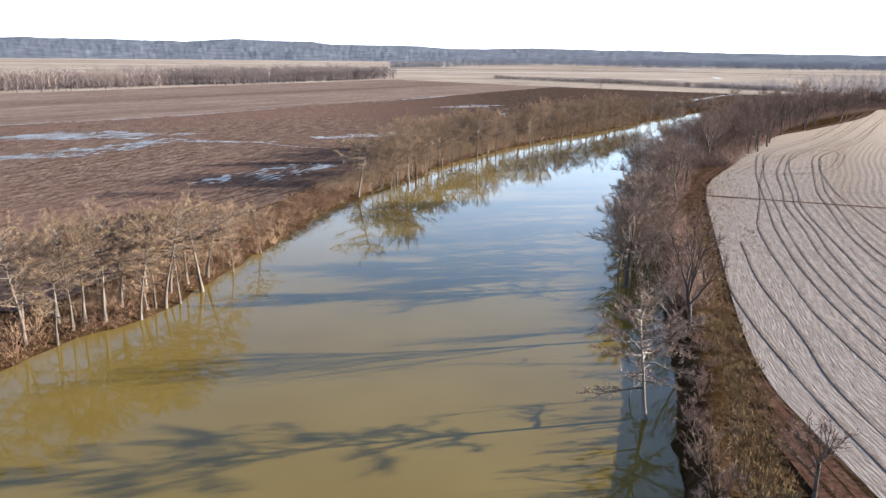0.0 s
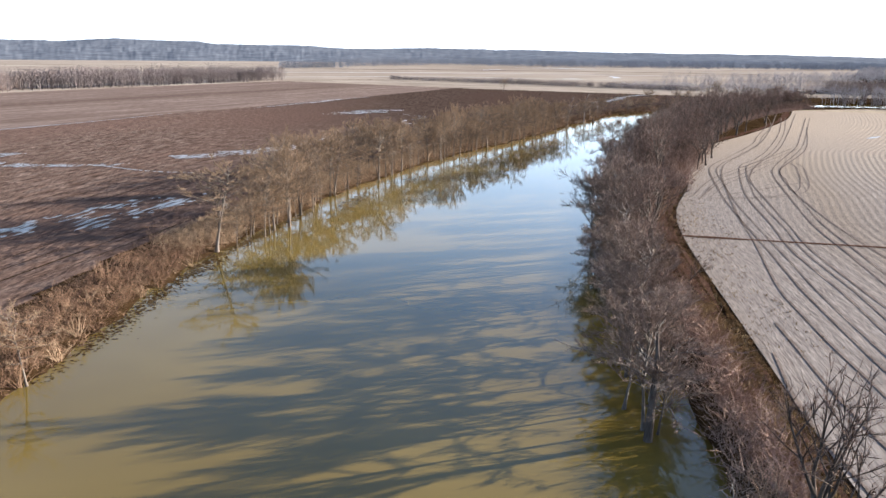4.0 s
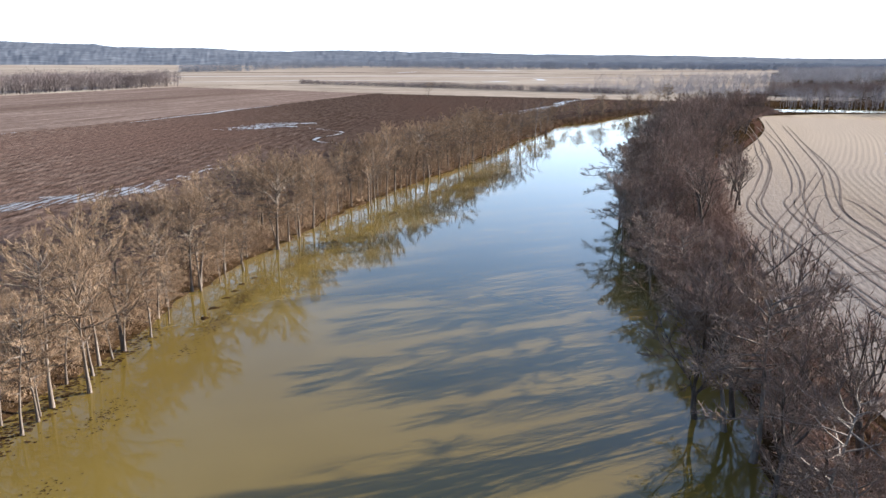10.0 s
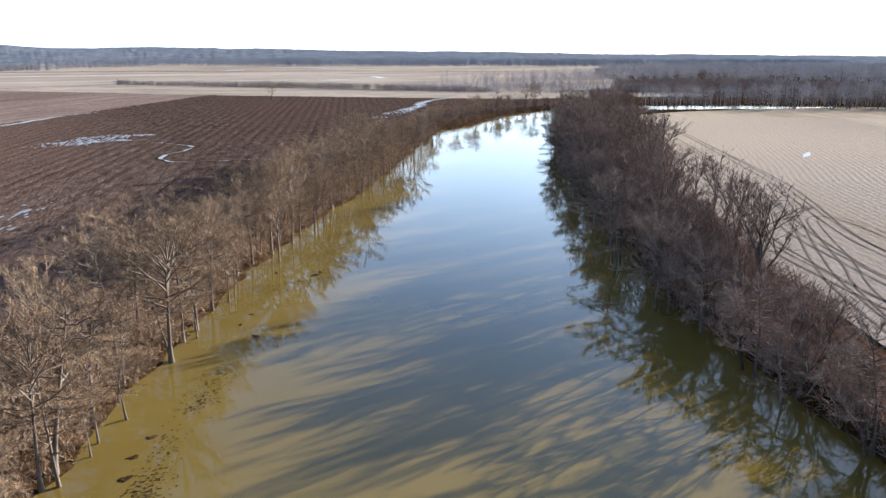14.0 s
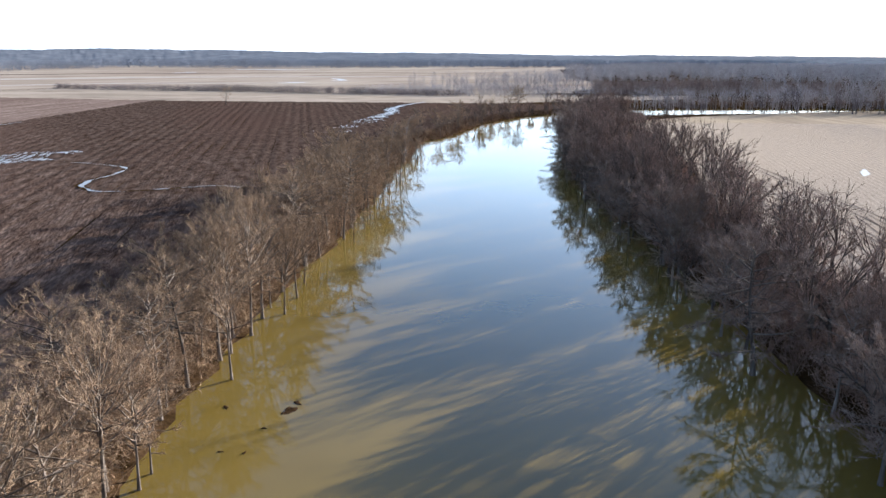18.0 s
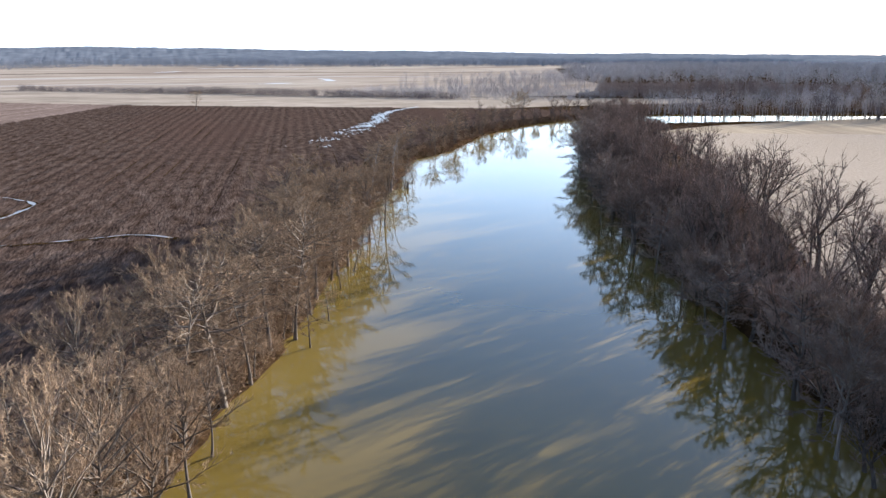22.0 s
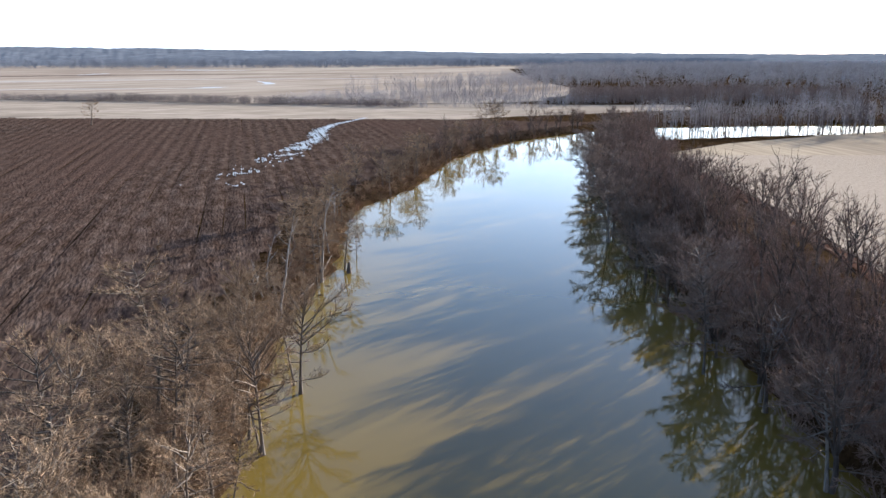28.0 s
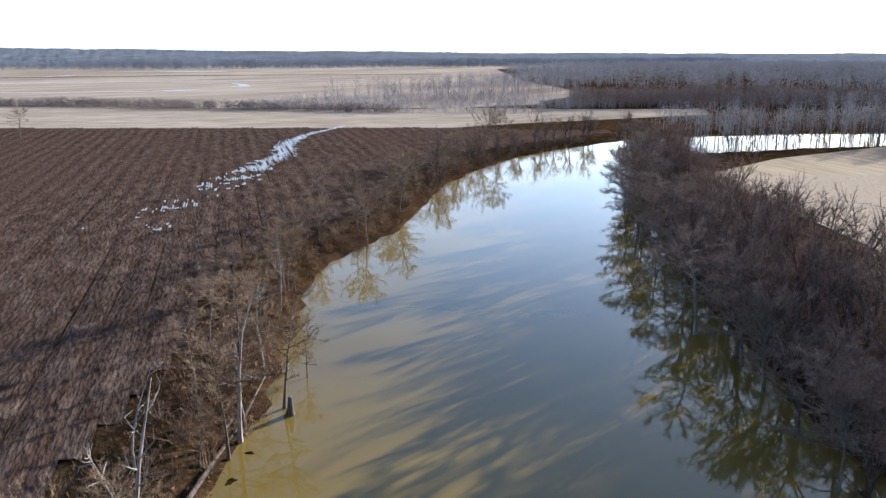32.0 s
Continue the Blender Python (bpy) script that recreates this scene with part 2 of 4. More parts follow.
MUD_DRY = material("harrowed_soil", [(0.096, 0.067, 0.051), (0.142, 0.103, 0.082), (0.188, 0.142, 0.115)], 0.3, stretch=(1.0, 0.06, 1), turn=-36, bump=0.1, bump_scale=3.0, fine=(1.5, 0.25), blotch=(0.012, (0.075, 0.050, 0.038), 0.5, 0.7))


# ---- mesh helpers ----
class Buf:
    """Collects points and faces for one mesh."""

    def __init__(self):
        self.v, self.f = [], []

    def tube(self, pts, radii, sides=5, cap=True):
        pts = [Vector(p) for p in pts]
        base = len(self.v)
        side = Vector((1, 0, 0))
        for i, p in enumerate(pts):
            d = (pts[min(i + 1, len(pts) - 1)] - pts[max(i - 1, 0)]).normalized()
            a = d.cross(side)
            if a.length < 0.1:
                a = d.cross(Vector((0, 1, 0)))
            a.normalize()
            b = d.cross(a)
            for k in range(sides):
                w = 2 * math.pi * k / sides
                self.v.append(p + (a * math.cos(w) + b * math.sin(w)) * radii[i])
        for i in range(len(pts) - 1):
            for k in range(sides):
                q = base + i * sides
                self.f.append((q + k, q + (k + 1) % sides, q + sides + (k + 1) % sides, q + sides + k))
        if cap:
            self.f.append(tuple(base + (len(pts) - 1) * sides + k for k in range(sides)))

    def blade(self, a, b, w, side=None):
        d = b - a
        s = d.cross(side if side else Vector((random.gauss(0, 1), random.gauss(0, 1), random.gauss(0, 1))))
        if s.length < 1e-6:
            return
        s = s.normalized() * (w / 2)
        n = len(self.v)
        self.v += [a - s, a + s, b]
        self.f.append((n, n + 1, n + 2))

    def mesh(self, name, mat, smooth=False):
        me = bpy.data.meshes.new(name)
        me.from_pydata([tuple(p) for p in self.v], [], self.f)
        me.materials.append(mat)
        if smooth:
            me.polygons.foreach_set("use_smooth", [True] * len(me.polygons))
        me.update()
        return me


def part(name, me, parent, label=""):
    ob = new(name, me)
    ob.parent = parent
    return tagged(ob, label)


def smooth_line(pts, step):
    """A line through the points, smoothed (Catmull-Rom) and cut at even steps."""
    p = [Vector((*q, 0)) if len(q) == 2 else Vector(q) for q in pts]
    p = [2 * p[0] - p[1]] + p + [2 * p[-1] - p[-2]]
    raw = []
    for i in range(1, len(p) - 2):
        for k in range(12):
            t = k / 12
            a, b, c, d = p[i - 1], p[i], p[i + 1], p[i + 2]
            raw.append(0.5 * (2 * b + (c - a) * t + (2 * a - 5 * b + 4 * c - d) * t * t + (3 * b - a - 3 * c + d) * t ** 3))
    raw.append(p[-2])
    out, left = [raw[0]], step
    for a, b in zip(raw, raw[1:]):
        seg = (b - a).length
        pos = 0.0
        while seg - pos >= left:
            pos += left
            out.append(a + (b - a) * (pos / seg))
            left = step
        left -= seg - pos
    return out


def dist_to_line(xy, line):
    """Distance of many points to a polyline, and the number of the nearest segment."""
    best = np.full(len(xy), 1e9)
    for a, b in zip(line, line[1:]):
        a, b = np.array(a[:2]), np.array(b[:2])
        ab = b - a
        t = np.clip(((xy - a) @ ab) / (ab @ ab), 0, 1)
        d = np.hypot(*(xy - a - t[:, None] * ab).T)
        best = np.minimum(best, d)
    return best


def inside(xy, poly):
    """Which of many points lie in a polygon."""
    x, y = xy[:, 0], xy[:, 1]
    r = np.zeros(len(xy), bool)
    n = len(poly)
    for i in range(n):
        x1, y1 = poly[i][:2]
        x2, y2 = poly[(i + 1) % n][:2]
        if y1 == y2:
            continue
        c = ((y1 > y) != (y2 > y)) & (x < (x2 - x1) * (y - y1) / (y2 - y1) + x1)
        r ^= c
    return r


def offset(line, d):
    """The line moved by d to its right."""
    out = []
    for i, p in enumerate(line):
        t = (Vector(line[min(i + 1, len(line) - 1)]) - Vector(line[max(i - 1, 0)])).normalized()
        out.append(Vector(p) + Vector((t.y, -t.x, 0)) * d)
    return out


# ---- the plan ----
LEFT = [(-75, -320), (-60, -150), (-49, -40), (-42, 20), (-38, 67), (-30, 82), (-25, 103), (-21, 125), (-15, 152), (-9, 168), (-2, 184), (4, 202), (15, 223), (27, 245), (43, 270),
        (63, 296), (80, 321), (96, 346), (104, 359), (118, 376), (139, 409), (160, 424), (196, 458), (228, 479), (252, 489), (284, 496), (312, 499)]
LEFT_ON = [(333, 493), (371, 474), (394, 462), (440, 432), (520, 375), (640, 290), (800, 180)]
RIGHT = [(-30, -320), (-12, -150), (5, -40), (13, 20), (18, 46), (23, 63), (28, 84), (36, 113), (43.1, 146.1), (49.3, 158.1), (55.3, 176.1), (62.3, 196.1), (70.3, 215.1), (81.3, 234.1), (94.3, 256.1), (108.3, 281.1),
         (123.3, 307.1), (140.3, 331.1), (161.3, 360.1), (188.3, 391.1), (214.3, 418.1), (247.3, 446.1), (269.3, 458.1)]
RIGHT_ON = [(290, 457), (325, 446), (345, 437), (392, 408), (460, 360), (560, 280), (740, 150)]
SHORE_L, SHORE_R = smooth_line(LEFT, 2.0), smooth_line(RIGHT, 2.0)
LAKE = smooth_line(LEFT + LEFT_ON, 4.0) + list(reversed(smooth_line(RIGHT + RIGHT_ON, 4.0)))
EDGE = [(28, -120), (29, -20), (30, 48), (31, 65), (36, 85), (44, 112), (57, 155), (66, 177), (79, 200), (93, 228), (108, 253), (128, 282), (154, 309), (203, 366), (246, 429)]
EDGE_LINE = smooth_line(EDGE, 3.0)
FIELD_Z = 1.2

# ---- ground ----
def spaced(lo, hi, step, far):
    a = list(np.arange(lo, hi + 0.1, step))
    s, x = step, hi
    right = []
    while x < far:
        s *= 1.22
        x = min(x + s, far)
        right.append(x)
    s, x = step, lo
    left = []
    while x > -far:
        s *= 1.22
        x = max(x - s, -far)
        left.append(x)
    return np.array(left[::-1] + a + right)


def sheet(name, xs, ys, zs, keep, mat, label="", category="ground"):
    nx, ny = len(xs), len(ys)
    X, Y = np.meshgrid(xs, ys)
    idx = np.arange(nx * ny).reshape(ny, nx)
    q = np.stack([idx[:-1, :-1], idx[:-1, 1:], idx[1:, 1:], idx[1:, :-1]], -1).reshape(-1, 4)
    if keep is not None:
        q = q[keep]
    me = bpy.data.meshes.new(name)
    me.from_pydata(np.stack([X.ravel(), Y.ravel(), zs], 1).tolist(), [], q.tolist())
    me.materials.append(mat)
    me.polygons.foreach_set("use_smooth", [True] * len(me.polygons))
    me.update()
    return tagged(new(name, me), label, category, kind="structure")


def hash_noise(x, y, s, seed=0):
    """Smooth value noise of many points."""
    x, y = x / s + seed * 17.3, y / s + seed * 9.1
    xi, yi = np.floor(x), np.floor(y)
    fx, fy = x - xi, y - yi
    fx, fy = fx * fx * (3 - 2 * fx), fy * fy * (3 - 2 * fy)

    def h(a, b):
        v = np.sin(a * 127.1 + b * 311.7 + seed) * 43758.5453
        return v - np.floor(v)
    return (h(xi, yi) * (1 - fx) + h(xi + 1, yi) * fx) * (1 - fy) + (h(xi, yi + 1) * (1 - fx) + h(xi + 1, yi + 1) * fx) * fy


def lake_depth(x, y):
    xy = np.stack([x, y], 1)
    d = dist_to_line(xy, LAKE + LAKE[:1])
    return np.where(inside(xy, LAKE), -d, d)


def ground_z(x, y, d):
    n = hash_noise(x, y, 3.5, 1) - 0.5 + 0.6 * (hash_noise(x, y, 1.3, 2) - 0.5)
    d = d + n * 1.2
    up = np.clip(d / 5.0, 0, 1)
    dn = np.clip(-d / 5.0, 0, 1)
    return 1.15 * up * up * (3 - 2 * up) ** 1 + 0.25 * n * np.clip(1 - np.abs(d - 5) / 8, 0, 1) * (d > 0) - 1.6 * dn * (2 - dn)


gx, gy = spaced(-70, 330, 2.8, 4900), spaced(20, 520, 2.8, 4900)
GX, GY = [a.ravel() for a in np.meshgrid(gx, gy)]
sheet("ground", gx, gy, ground_z(GX, GY, lake_depth(GX, GY)), None, BANK, "brown leaf-littered ground along the lake banks")
wx, wy = np.array([-200.0, 300.0, 900.0]), np.array([-400.0, 100.0, 640.0])
sheet("water", wx, wy, np.zeros(9), None, WATER, "still muddy olive-brown lake water mirroring the sky", "water")



def steep_bank():
    """The cut bank on the east side: a short steep slope with a low rounded crest."""
    rnd = random.Random(31)
    line = [p for p in smooth_line(RIGHT, 1.0) if -20 < p.y < 452]
    right = offset(line, 1)
    prof = [(-1.2, -0.7), (-0.2, 0.0), (0.35, 0.75), (0.9, 1.35), (1.7, 1.62), (3.0, 1.5), (4.6, 1.15)]
    wob = [[0.0] * len(prof)]
    for _ in line[1:]:
        wob.append([0.8 * w + rnd.gauss(0, 0.16) for w in wob[-1]])
    verts = []
    for p, r, ws in zip(line, right, wob):
        s = r - p
        for (d, z), w in zip(prof, ws):
            verts.append((p.x + s.x * (d + w), p.y + s.y * (d + w), z + (0.25 * w if 0.3 < z else 0) + rnd.uniform(-0.05, 0.05)))
    n = len(prof)
    faces = [(k * n + i, k * n + i + 1, (k + 1) * n + i + 1, (k + 1) * n + i) for k in range(len(line) - 1) for i in range(n - 1)]
    me = bpy.data.meshes.new("lake_bank")
    me.from_pydata(verts, [], faces)
    me.materials.append(BANK)
    me.polygons.foreach_set("use_smooth", [True] * len(me.polygons))
    me.update()
    tagged(new("lake_bank", me), "steep dark earth bank above the waterline", "bank", kind="structure")


steep_bank()

# ploughed field, its rows as ridges
ROW = radians(20.5)
PLOUGHED = [tuple(p[:2]) for p in offset(SHORE_L[100:], -10.5)] + [(268, 556), (121, 658), (60, 716), (-32, 795), (-178, 588), (-250, 477), (-420, 300), (-420, -200), (-90, -200)]
ru, rv = np.arange(-460, 160, 0.9), np.arange(-330, 800, 5.0)


def ploughed():
    U, V = [a.ravel() for a in np.meshgrid(ru, rv)]
    U = U + 0.35 * (hash_noise(V, V * 0 + np.floor(U / 9), 30, 5) - 0.5)
    X, Y = U * math.cos(ROW) + V * math.sin(ROW), -U * math.sin(ROW) + V * math.cos(ROW)
    nu = len(ru)
    idx = np.arange(len(U)).reshape(len(rv), nu)
    q = np.stack([idx[:-1, :-1], idx[:-1, 1:], idx[1:, 1:], idx[1:, :-1]], -1).reshape(-1, 4)
    cx, cy = X[q].mean(1), Y[q].mean(1)
    w = (hash_noise(cx, cy, 9, 8) - 0.5) * 1.5
    ok = inside(np.stack([cx + w, cy], 1), PLOUGHED)
    q = q[ok]
    ridge = np.tile((np.arange(nu) % 2) * 0.13 - (np.arange(nu) % 4 == 2) * 0.14, len(rv)) * (0.25 + 0.9 * hash_noise(U, V * 0.05, 2.0, 3) + 0.2 * hash_noise(U * 2.3, V * 0.1, 2.4, 9))
    Z = FIELD_Z + 0.03 + ridge + 0.1 * hash_noise(X, Y, 16, 4)
    dry = inside(np.stack([cx[ok], cy[ok]], 1), [(-420, -70), (-260, 140), (-151, 286), (-106, 333), (-61, 406), (-40, 435), (25, 533), (90, 640), (130, 700), (-32, 800), (-430, 310)])
    used = np.unique(q)
    remap = np.zeros(len(U), int)
    remap[used] = np.arange(len(used))
    me = bpy.data.meshes.new("ploughed_field")
    me.from_pydata(np.stack([X, Y, Z], 1)[used].tolist(), [], remap[q].tolist())
    me.materials.append(MUD)
    me.materials.append(MUD_DRY)
    me.polygons.foreach_set("material_index", dry.astype(np.int32))
    me.polygons.foreach_set("use_smooth", [True] * len(me.polygons))
    me.update()
    tagged(new("ploughed_field", me), "dark brown ploughed field with straight ridged rows", "field", kind="structure")


ploughed()


def poly_sheet(name, poly, z, mat, label, category="field"):
    bm = bmesh.new()
    f = bm.faces.new([bm.verts.new((x, y, z)) for x, y in poly])
    bm.normal_update()
    if f.normal.z < 0:
        f.normal_flip()
    bmesh.ops.triangulate(bm, faces=bm.faces[:])
    me = bpy.data.meshes.new(name)
    bm.to_mesh(me)
    bm.free()
    me.materials.append(mat)
    return tagged(new(name, me), label, category, kind="structure")


def field_by_edge(name, line, offs, z, mat, label):
    """A field whose rows run along its edge; its map holds metres along and across."""
    verts, uv, n = [], [], len(line)
    for d in offs:
        for i, p in enumerate(offset(line, d)):
            verts.append((p.x, p.y, z + 0.05 * math.sin(d * 4.2)))
            uv.append((i * 3.0, d))
    faces = [(k * n + i, (k + 1) * n + i, (k + 1) * n + i + 1, k * n + i + 1) for k in range(len(offs) - 1) for i in range(n - 1)]
    me = bpy.data.meshes.new(name)
    me.from_pydata(verts, [], faces)
    layer = me.uv_layers.new(name="metres")
    for lp in me.loops:
        layer.data[lp.index].uv = uv[lp.vertex_index]
    me.materials.append(mat)
    me.update()
    return tagged(new(name, me), label, "field", kind="structure")


field_by_edge("stubble_field", EDGE_LINE, [0.0] + list(np.arange(0.75, 90, 0.75)) + list(np.arange(92, 262, 4)), FIELD_Z + 0.06, STUBBLE,
              "pale grey harvested field with curved rows and wheel ruts")
poly_sheet("stubble_field", [(246, 429), (286, 436), (336, 433), (392, 425), (470, 370), (600, 270), (800, 90), (800, -300), (60, -300), (120, 200)], FIELD_Z + 0.01, STUBBLE_FAR, "pale harvested field reaching back from the lake")
poly_sheet("grass_field", [(121, 658), (268, 556), (300, 556), (364, 546), (402, 541), (427, 567), (372, 605), (338, 640), (287, 660), (240, 705), (174, 775), (70, 865), (-32, 797), (60, 716)], FIELD_Z + 0.02, PALE,
           "pale dry grass strip beyond the ploughed field")
poly_sheet("forest_floor", [(318, 504), (372, 482), (440, 438), (520, 383), (660, 290), (760, 235), (1500, 690), (1910, 1300), (1300, 1510), (950, 1360), (630, 935), (490, 700), (400, 655), (372, 606), (428, 566), (400, 540)], FIELD_Z + 0.03, BANK,
           "brown leaf-covered woodland floor", "ground")
poly_sheet("far_fields", [(-32, 800), (70, 868), (174, 778), (240, 708), (338, 640), (480, 640), (900, 820), (2600, 1500), (2600, 4300), (-2500, 4300), (-2500, 400), (-420, 300), (-250, 480), (-178, 592)],
           FIELD_Z + 0.01, FAR_FIELD, "flat pale winter fields reaching to the wooded hills")


def ribbon(name, pts, widths, z, mat, label, category, seed=0, step=1.5, ragged=0.35):
    """A thin strip along a line, with a ragged outline."""
    rnd = random.Random(seed)
    line = smooth_line(pts, step)
    n = len(line)
    verts = []
    rag = [[rnd.uniform(-1, 1) for _ in range(n + 9)] for _ in range(2)]
    for k, (a, b) in enumerate(zip(offset(line, 1), line)):
        t = k / max(n - 1, 1) * (len(widths) - 1)
        i = min(int(t), len(widths) - 2)
        w = widths[i] + (widths[i + 1] - widths[i]) * (t - i)
        s = a - b
        for sg in (-1, 1):
            g = rag[0 if sg < 0 else 1][k:k + 9]
            r = w * 0.5 * max(0.05, 1 + 0.5 * ragged * sum(a * b for a, b in zip(g, (0.3, 0.6, 1, 1.3, 1.5, 1.3, 1, 0.6, 0.3))))
            verts.append((b.x + s.x * sg * r, b.y + s.y * sg * r, z))
    faces = [(2 * k, 2 * k + 1, 2 * k + 3, 2 * k + 2) for k in range(n - 1)]
    me = bpy.data.meshes.new(name)
    me.from_pydata(verts, [], faces)
    me.materials.append(mat)
    me.update()
    return tagged(new(name, me), label, category, kind="structure")


def wet_rows(pts, widths, cover, seed):
    """Water standing in the furrows along a low line of the field; cover: how much of each furrow is wet, from start to end."""
    line = smooth_line(pts, 1.0)
    n, verts, faces = len(line), [], []
    sin_r, cos_r = math.sin(ROW), math.cos(ROW)
    lay = lambda a, k: a[min(int(k), len(a) - 2)] + (a[min(int(k), len(a) - 2) + 1] - a[min(int(k), len(a) - 2)]) * (k - min(int(k), len(a) - 2))
    core = np.array([(p.x, p.y) for p in line])
    reach = max(widths)
    us, vs = core[:, 0] * cos_r - core[:, 1] * sin_r, core[:, 0] * sin_r + core[:, 1] * cos_r
    rnd = random.Random(seed)
    for k in range(int((us.min() - reach + 460) / 0.45), int((us.max() + reach + 460) / 0.45)):
        u = -460 + 0.45 * k
        v = np.arange(vs.min() - reach, vs.max() + reach, 0.6)
        x, y = u * cos_r + v * sin_r, -u * sin_r + v * cos_r
        d = np.hypot(x[:, None] - core[:, 0], y[:, None] - core[:, 1])
        near = d.argmin(1)
        at = near / max(n - 1, 1) * (len(widths) - 1)
        w = np.array([lay(widths, a) for a in at]) * 0.5 * (0.6 + 0.8 * hash_noise(x, y, 3.0, seed))
        c = np.array([lay(cover, a) for a in at]) * (1.0, 0.9, 0.6, 0.9)[k % 4]
        wet = (d.min(1) < w) & (0.5 * hash_noise(v * 0.5, v * 0 + u * 2.1, 1.1, seed) + 0.5 * hash_noise(x, y, 5.0, seed + 3) < c)
        run = None
        for i, on in enumerate(list(wet) + [False]):
            if on and run is None:
                run = i
            elif not on and run is not None:
                a, b, h = v[run] - 0.4, v[i - 1] + 0.4, rnd.uniform(0.1, 0.26)
                o = rnd.uniform(-0.1, 0.1)
                ring = [(u + o, a), (u + h, a + 0.35 * (b - a)), (u + h, a + 0.75 * (b - a)), (u - o, b), (u - h, a + 0.7 * (b - a)), (u - h, a + 0.3 * (b - a))]
                faces.append(tuple(range(len(verts), len(verts) + 6)))
                verts += [(p * cos_r + q * sin_r, -p * sin_r + q * cos_r, FIELD_Z + 0.2) for p, q in ring]
                run = None
    me = bpy.data.meshes.new("puddle")
    me.from_pydata(verts, [], faces)
    me.materials.append(PUDDLE)
    me.update()
    return tagged(new("puddle", me), WET, "puddle", kind="structure")


DITCH_Z = FIELD_Z + 0.165
WET = "shallow rainwater standing between the field rows"
wet_rows([(-150, 238), (-125, 248), (-108, 257), (-92, 258), (-76, 266)], [5, 13, 24, 20, 4], [0.9, 0.9, 0.9, 0.7, 0.5], 1)
wet_rows([(-128, 178), (-108, 200), (-98, 208), (-88, 222), (-78, 246)], [9, 12, 13, 14, 8], [0.7, 0.7, 0.6, 0.6, 0.55], 2)
wet_rows([(-78, 246), (-62, 242), (-46, 243)], [6, 6, 4], [0.5, 0.6, 0.5], 16)
ribbon("puddle", [(-52, 243), (-38, 232), (-26, 227.6)], [0.5, 0.6, 0.4], DITCH_Z, PUDDLE, WET, "puddle", 17, 0.8)
wet_rows([(-46, 164), (-37, 177), (-31, 186), (-21, 198)], [6, 13, 13, 5], [0.4, 0.55, 0.6, 0.5], 3)
wet_rows([(-32, 256), (-20, 264), (-11, 272), (-6, 280), (-1, 288), (5, 306)], [9, 10, 9, 8, 6, 5], [0.75, 0.75, 0.65, 0.55, 0.5, 0.45], 18)
ribbon("puddle", [(-151, 286), (-128, 308), (-106, 333), (-82, 368), (-61, 406)], [1.2, 1.0, 1.3, 0.9, 0.4], DITCH_Z, PUDDLE, WET, "puddle", 4)
ribbon("puddle", [(-29, 439), (-11.5, 470), (-1, 485), (15.6, 516), (34, 540)], [0.4, 1.2, 3.4, 1.0, 0.4], DITCH_Z, PUDDLE, WET, "puddle", 5)
wet_rows([(8, 402), (22, 413), (30, 422), (39, 424)], [8, 16, 18, 6], [0.5, 0.7, 0.65, 0.6], 6)
RILL = [(35, 403), (40.5, 397.7), (46.6, 385.3), (42.4, 375.4), (36, 366.4), (35, 356), (39, 351.8), (49, 350), (58, 349), (63, 343)]
ribbon("puddle", RILL, [0.25, 0.25, 0.5, 0.4, 0.6, 0.75, 0.3, 0.42, 0.36, 0.25], DITCH_Z + 0.02, PUDDLE, WET, "puddle", 7, 0.5, 1.1)
ribbon("rill_bed", RILL, [0.7, 0.8, 1.3, 1.3, 1.6, 1.8, 1.2, 1.3, 1.2, 0.8], DITCH_Z, BANK, "dark wet bed of a winding rill in the ploughed field", "rill", 8, 0.8, 0.6)
wet_rows([(238, 584), (212, 562), (195, 541), (183, 517), (164, 495), (148, 474), (124, 446)], [2, 4, 6, 6, 9, 12, 12], [0.95, 1.0, 1.0, 0.9, 0.62, 0.46, 0.3], 8)
ribbon("puddle", [(188, 292), (193, 295), (199, 299)], [0.5, 2.6, 0.5], FIELD_Z + 0.12, PUDDLE, WET, "puddle", 9, 0.8)

ribbon("puddle", [(262, 912), (280, 914), (300, 917)], [3, 14, 3], FIELD_Z + 0.05, PUDDLE, WET, "puddle", 10, 3.0)
ribbon("puddle", [(336, 955), (350, 960), (362, 1000), (366, 1030)], [3, 10, 8, 2], FIELD_Z + 0.05, PUDDLE, WET, "puddle", 12, 3.0)
ribbon("puddle", [(380, 1585), (430, 1560), (469, 1530), (530, 1470)], [10, 22, 24, 6], FIELD_Z + 0.05, PUDDLE, WET, "puddle", 13, 5.0)
ribbon("puddle", [(262, 1340), (285, 1365), (312, 1400)], [4, 12, 4], FIELD_Z + 0.05, PUDDLE, WET, "puddle", 14, 4.0)

for k, (pts, w) in enumerate([([(-300, 1040), (0, 1120), (260, 1130), (520, 1040)], 30), ([(-200, 1260), (100, 1330), (420, 1290), (700, 1150)], 45), ([(-60, 905), (120, 960), (330, 880)], 14), ([(-400, 760), (-200, 900), (-60, 1010)], 22)]):
    ribbon("field_strip", pts, [w * 0.5, w, w * 0.8, w * 0.4], FIELD_Z + 0.04, (STRIP_PALE, STRIP_BROWN)[k % 2], ("bleached stubble strip across the far fields", "brown fallow strip across the far fields")[k % 2], "field", 60 + k, 12.0, 0.2)

# lane and wheel ruts on the right bank
ribbon("dirt_lane", [tuple(p[:2]) for p in offset(smooth_line(EDGE, 12.0), -2.1)], [3.4, 3.4, 3.2, 2.4, 2.0, 2.2, 2.4, 2.4], FIELD_Z + 0.04, DIRT, "rough brown dirt lane beside the pale field", "lane", 11, 2.0, 0.35)

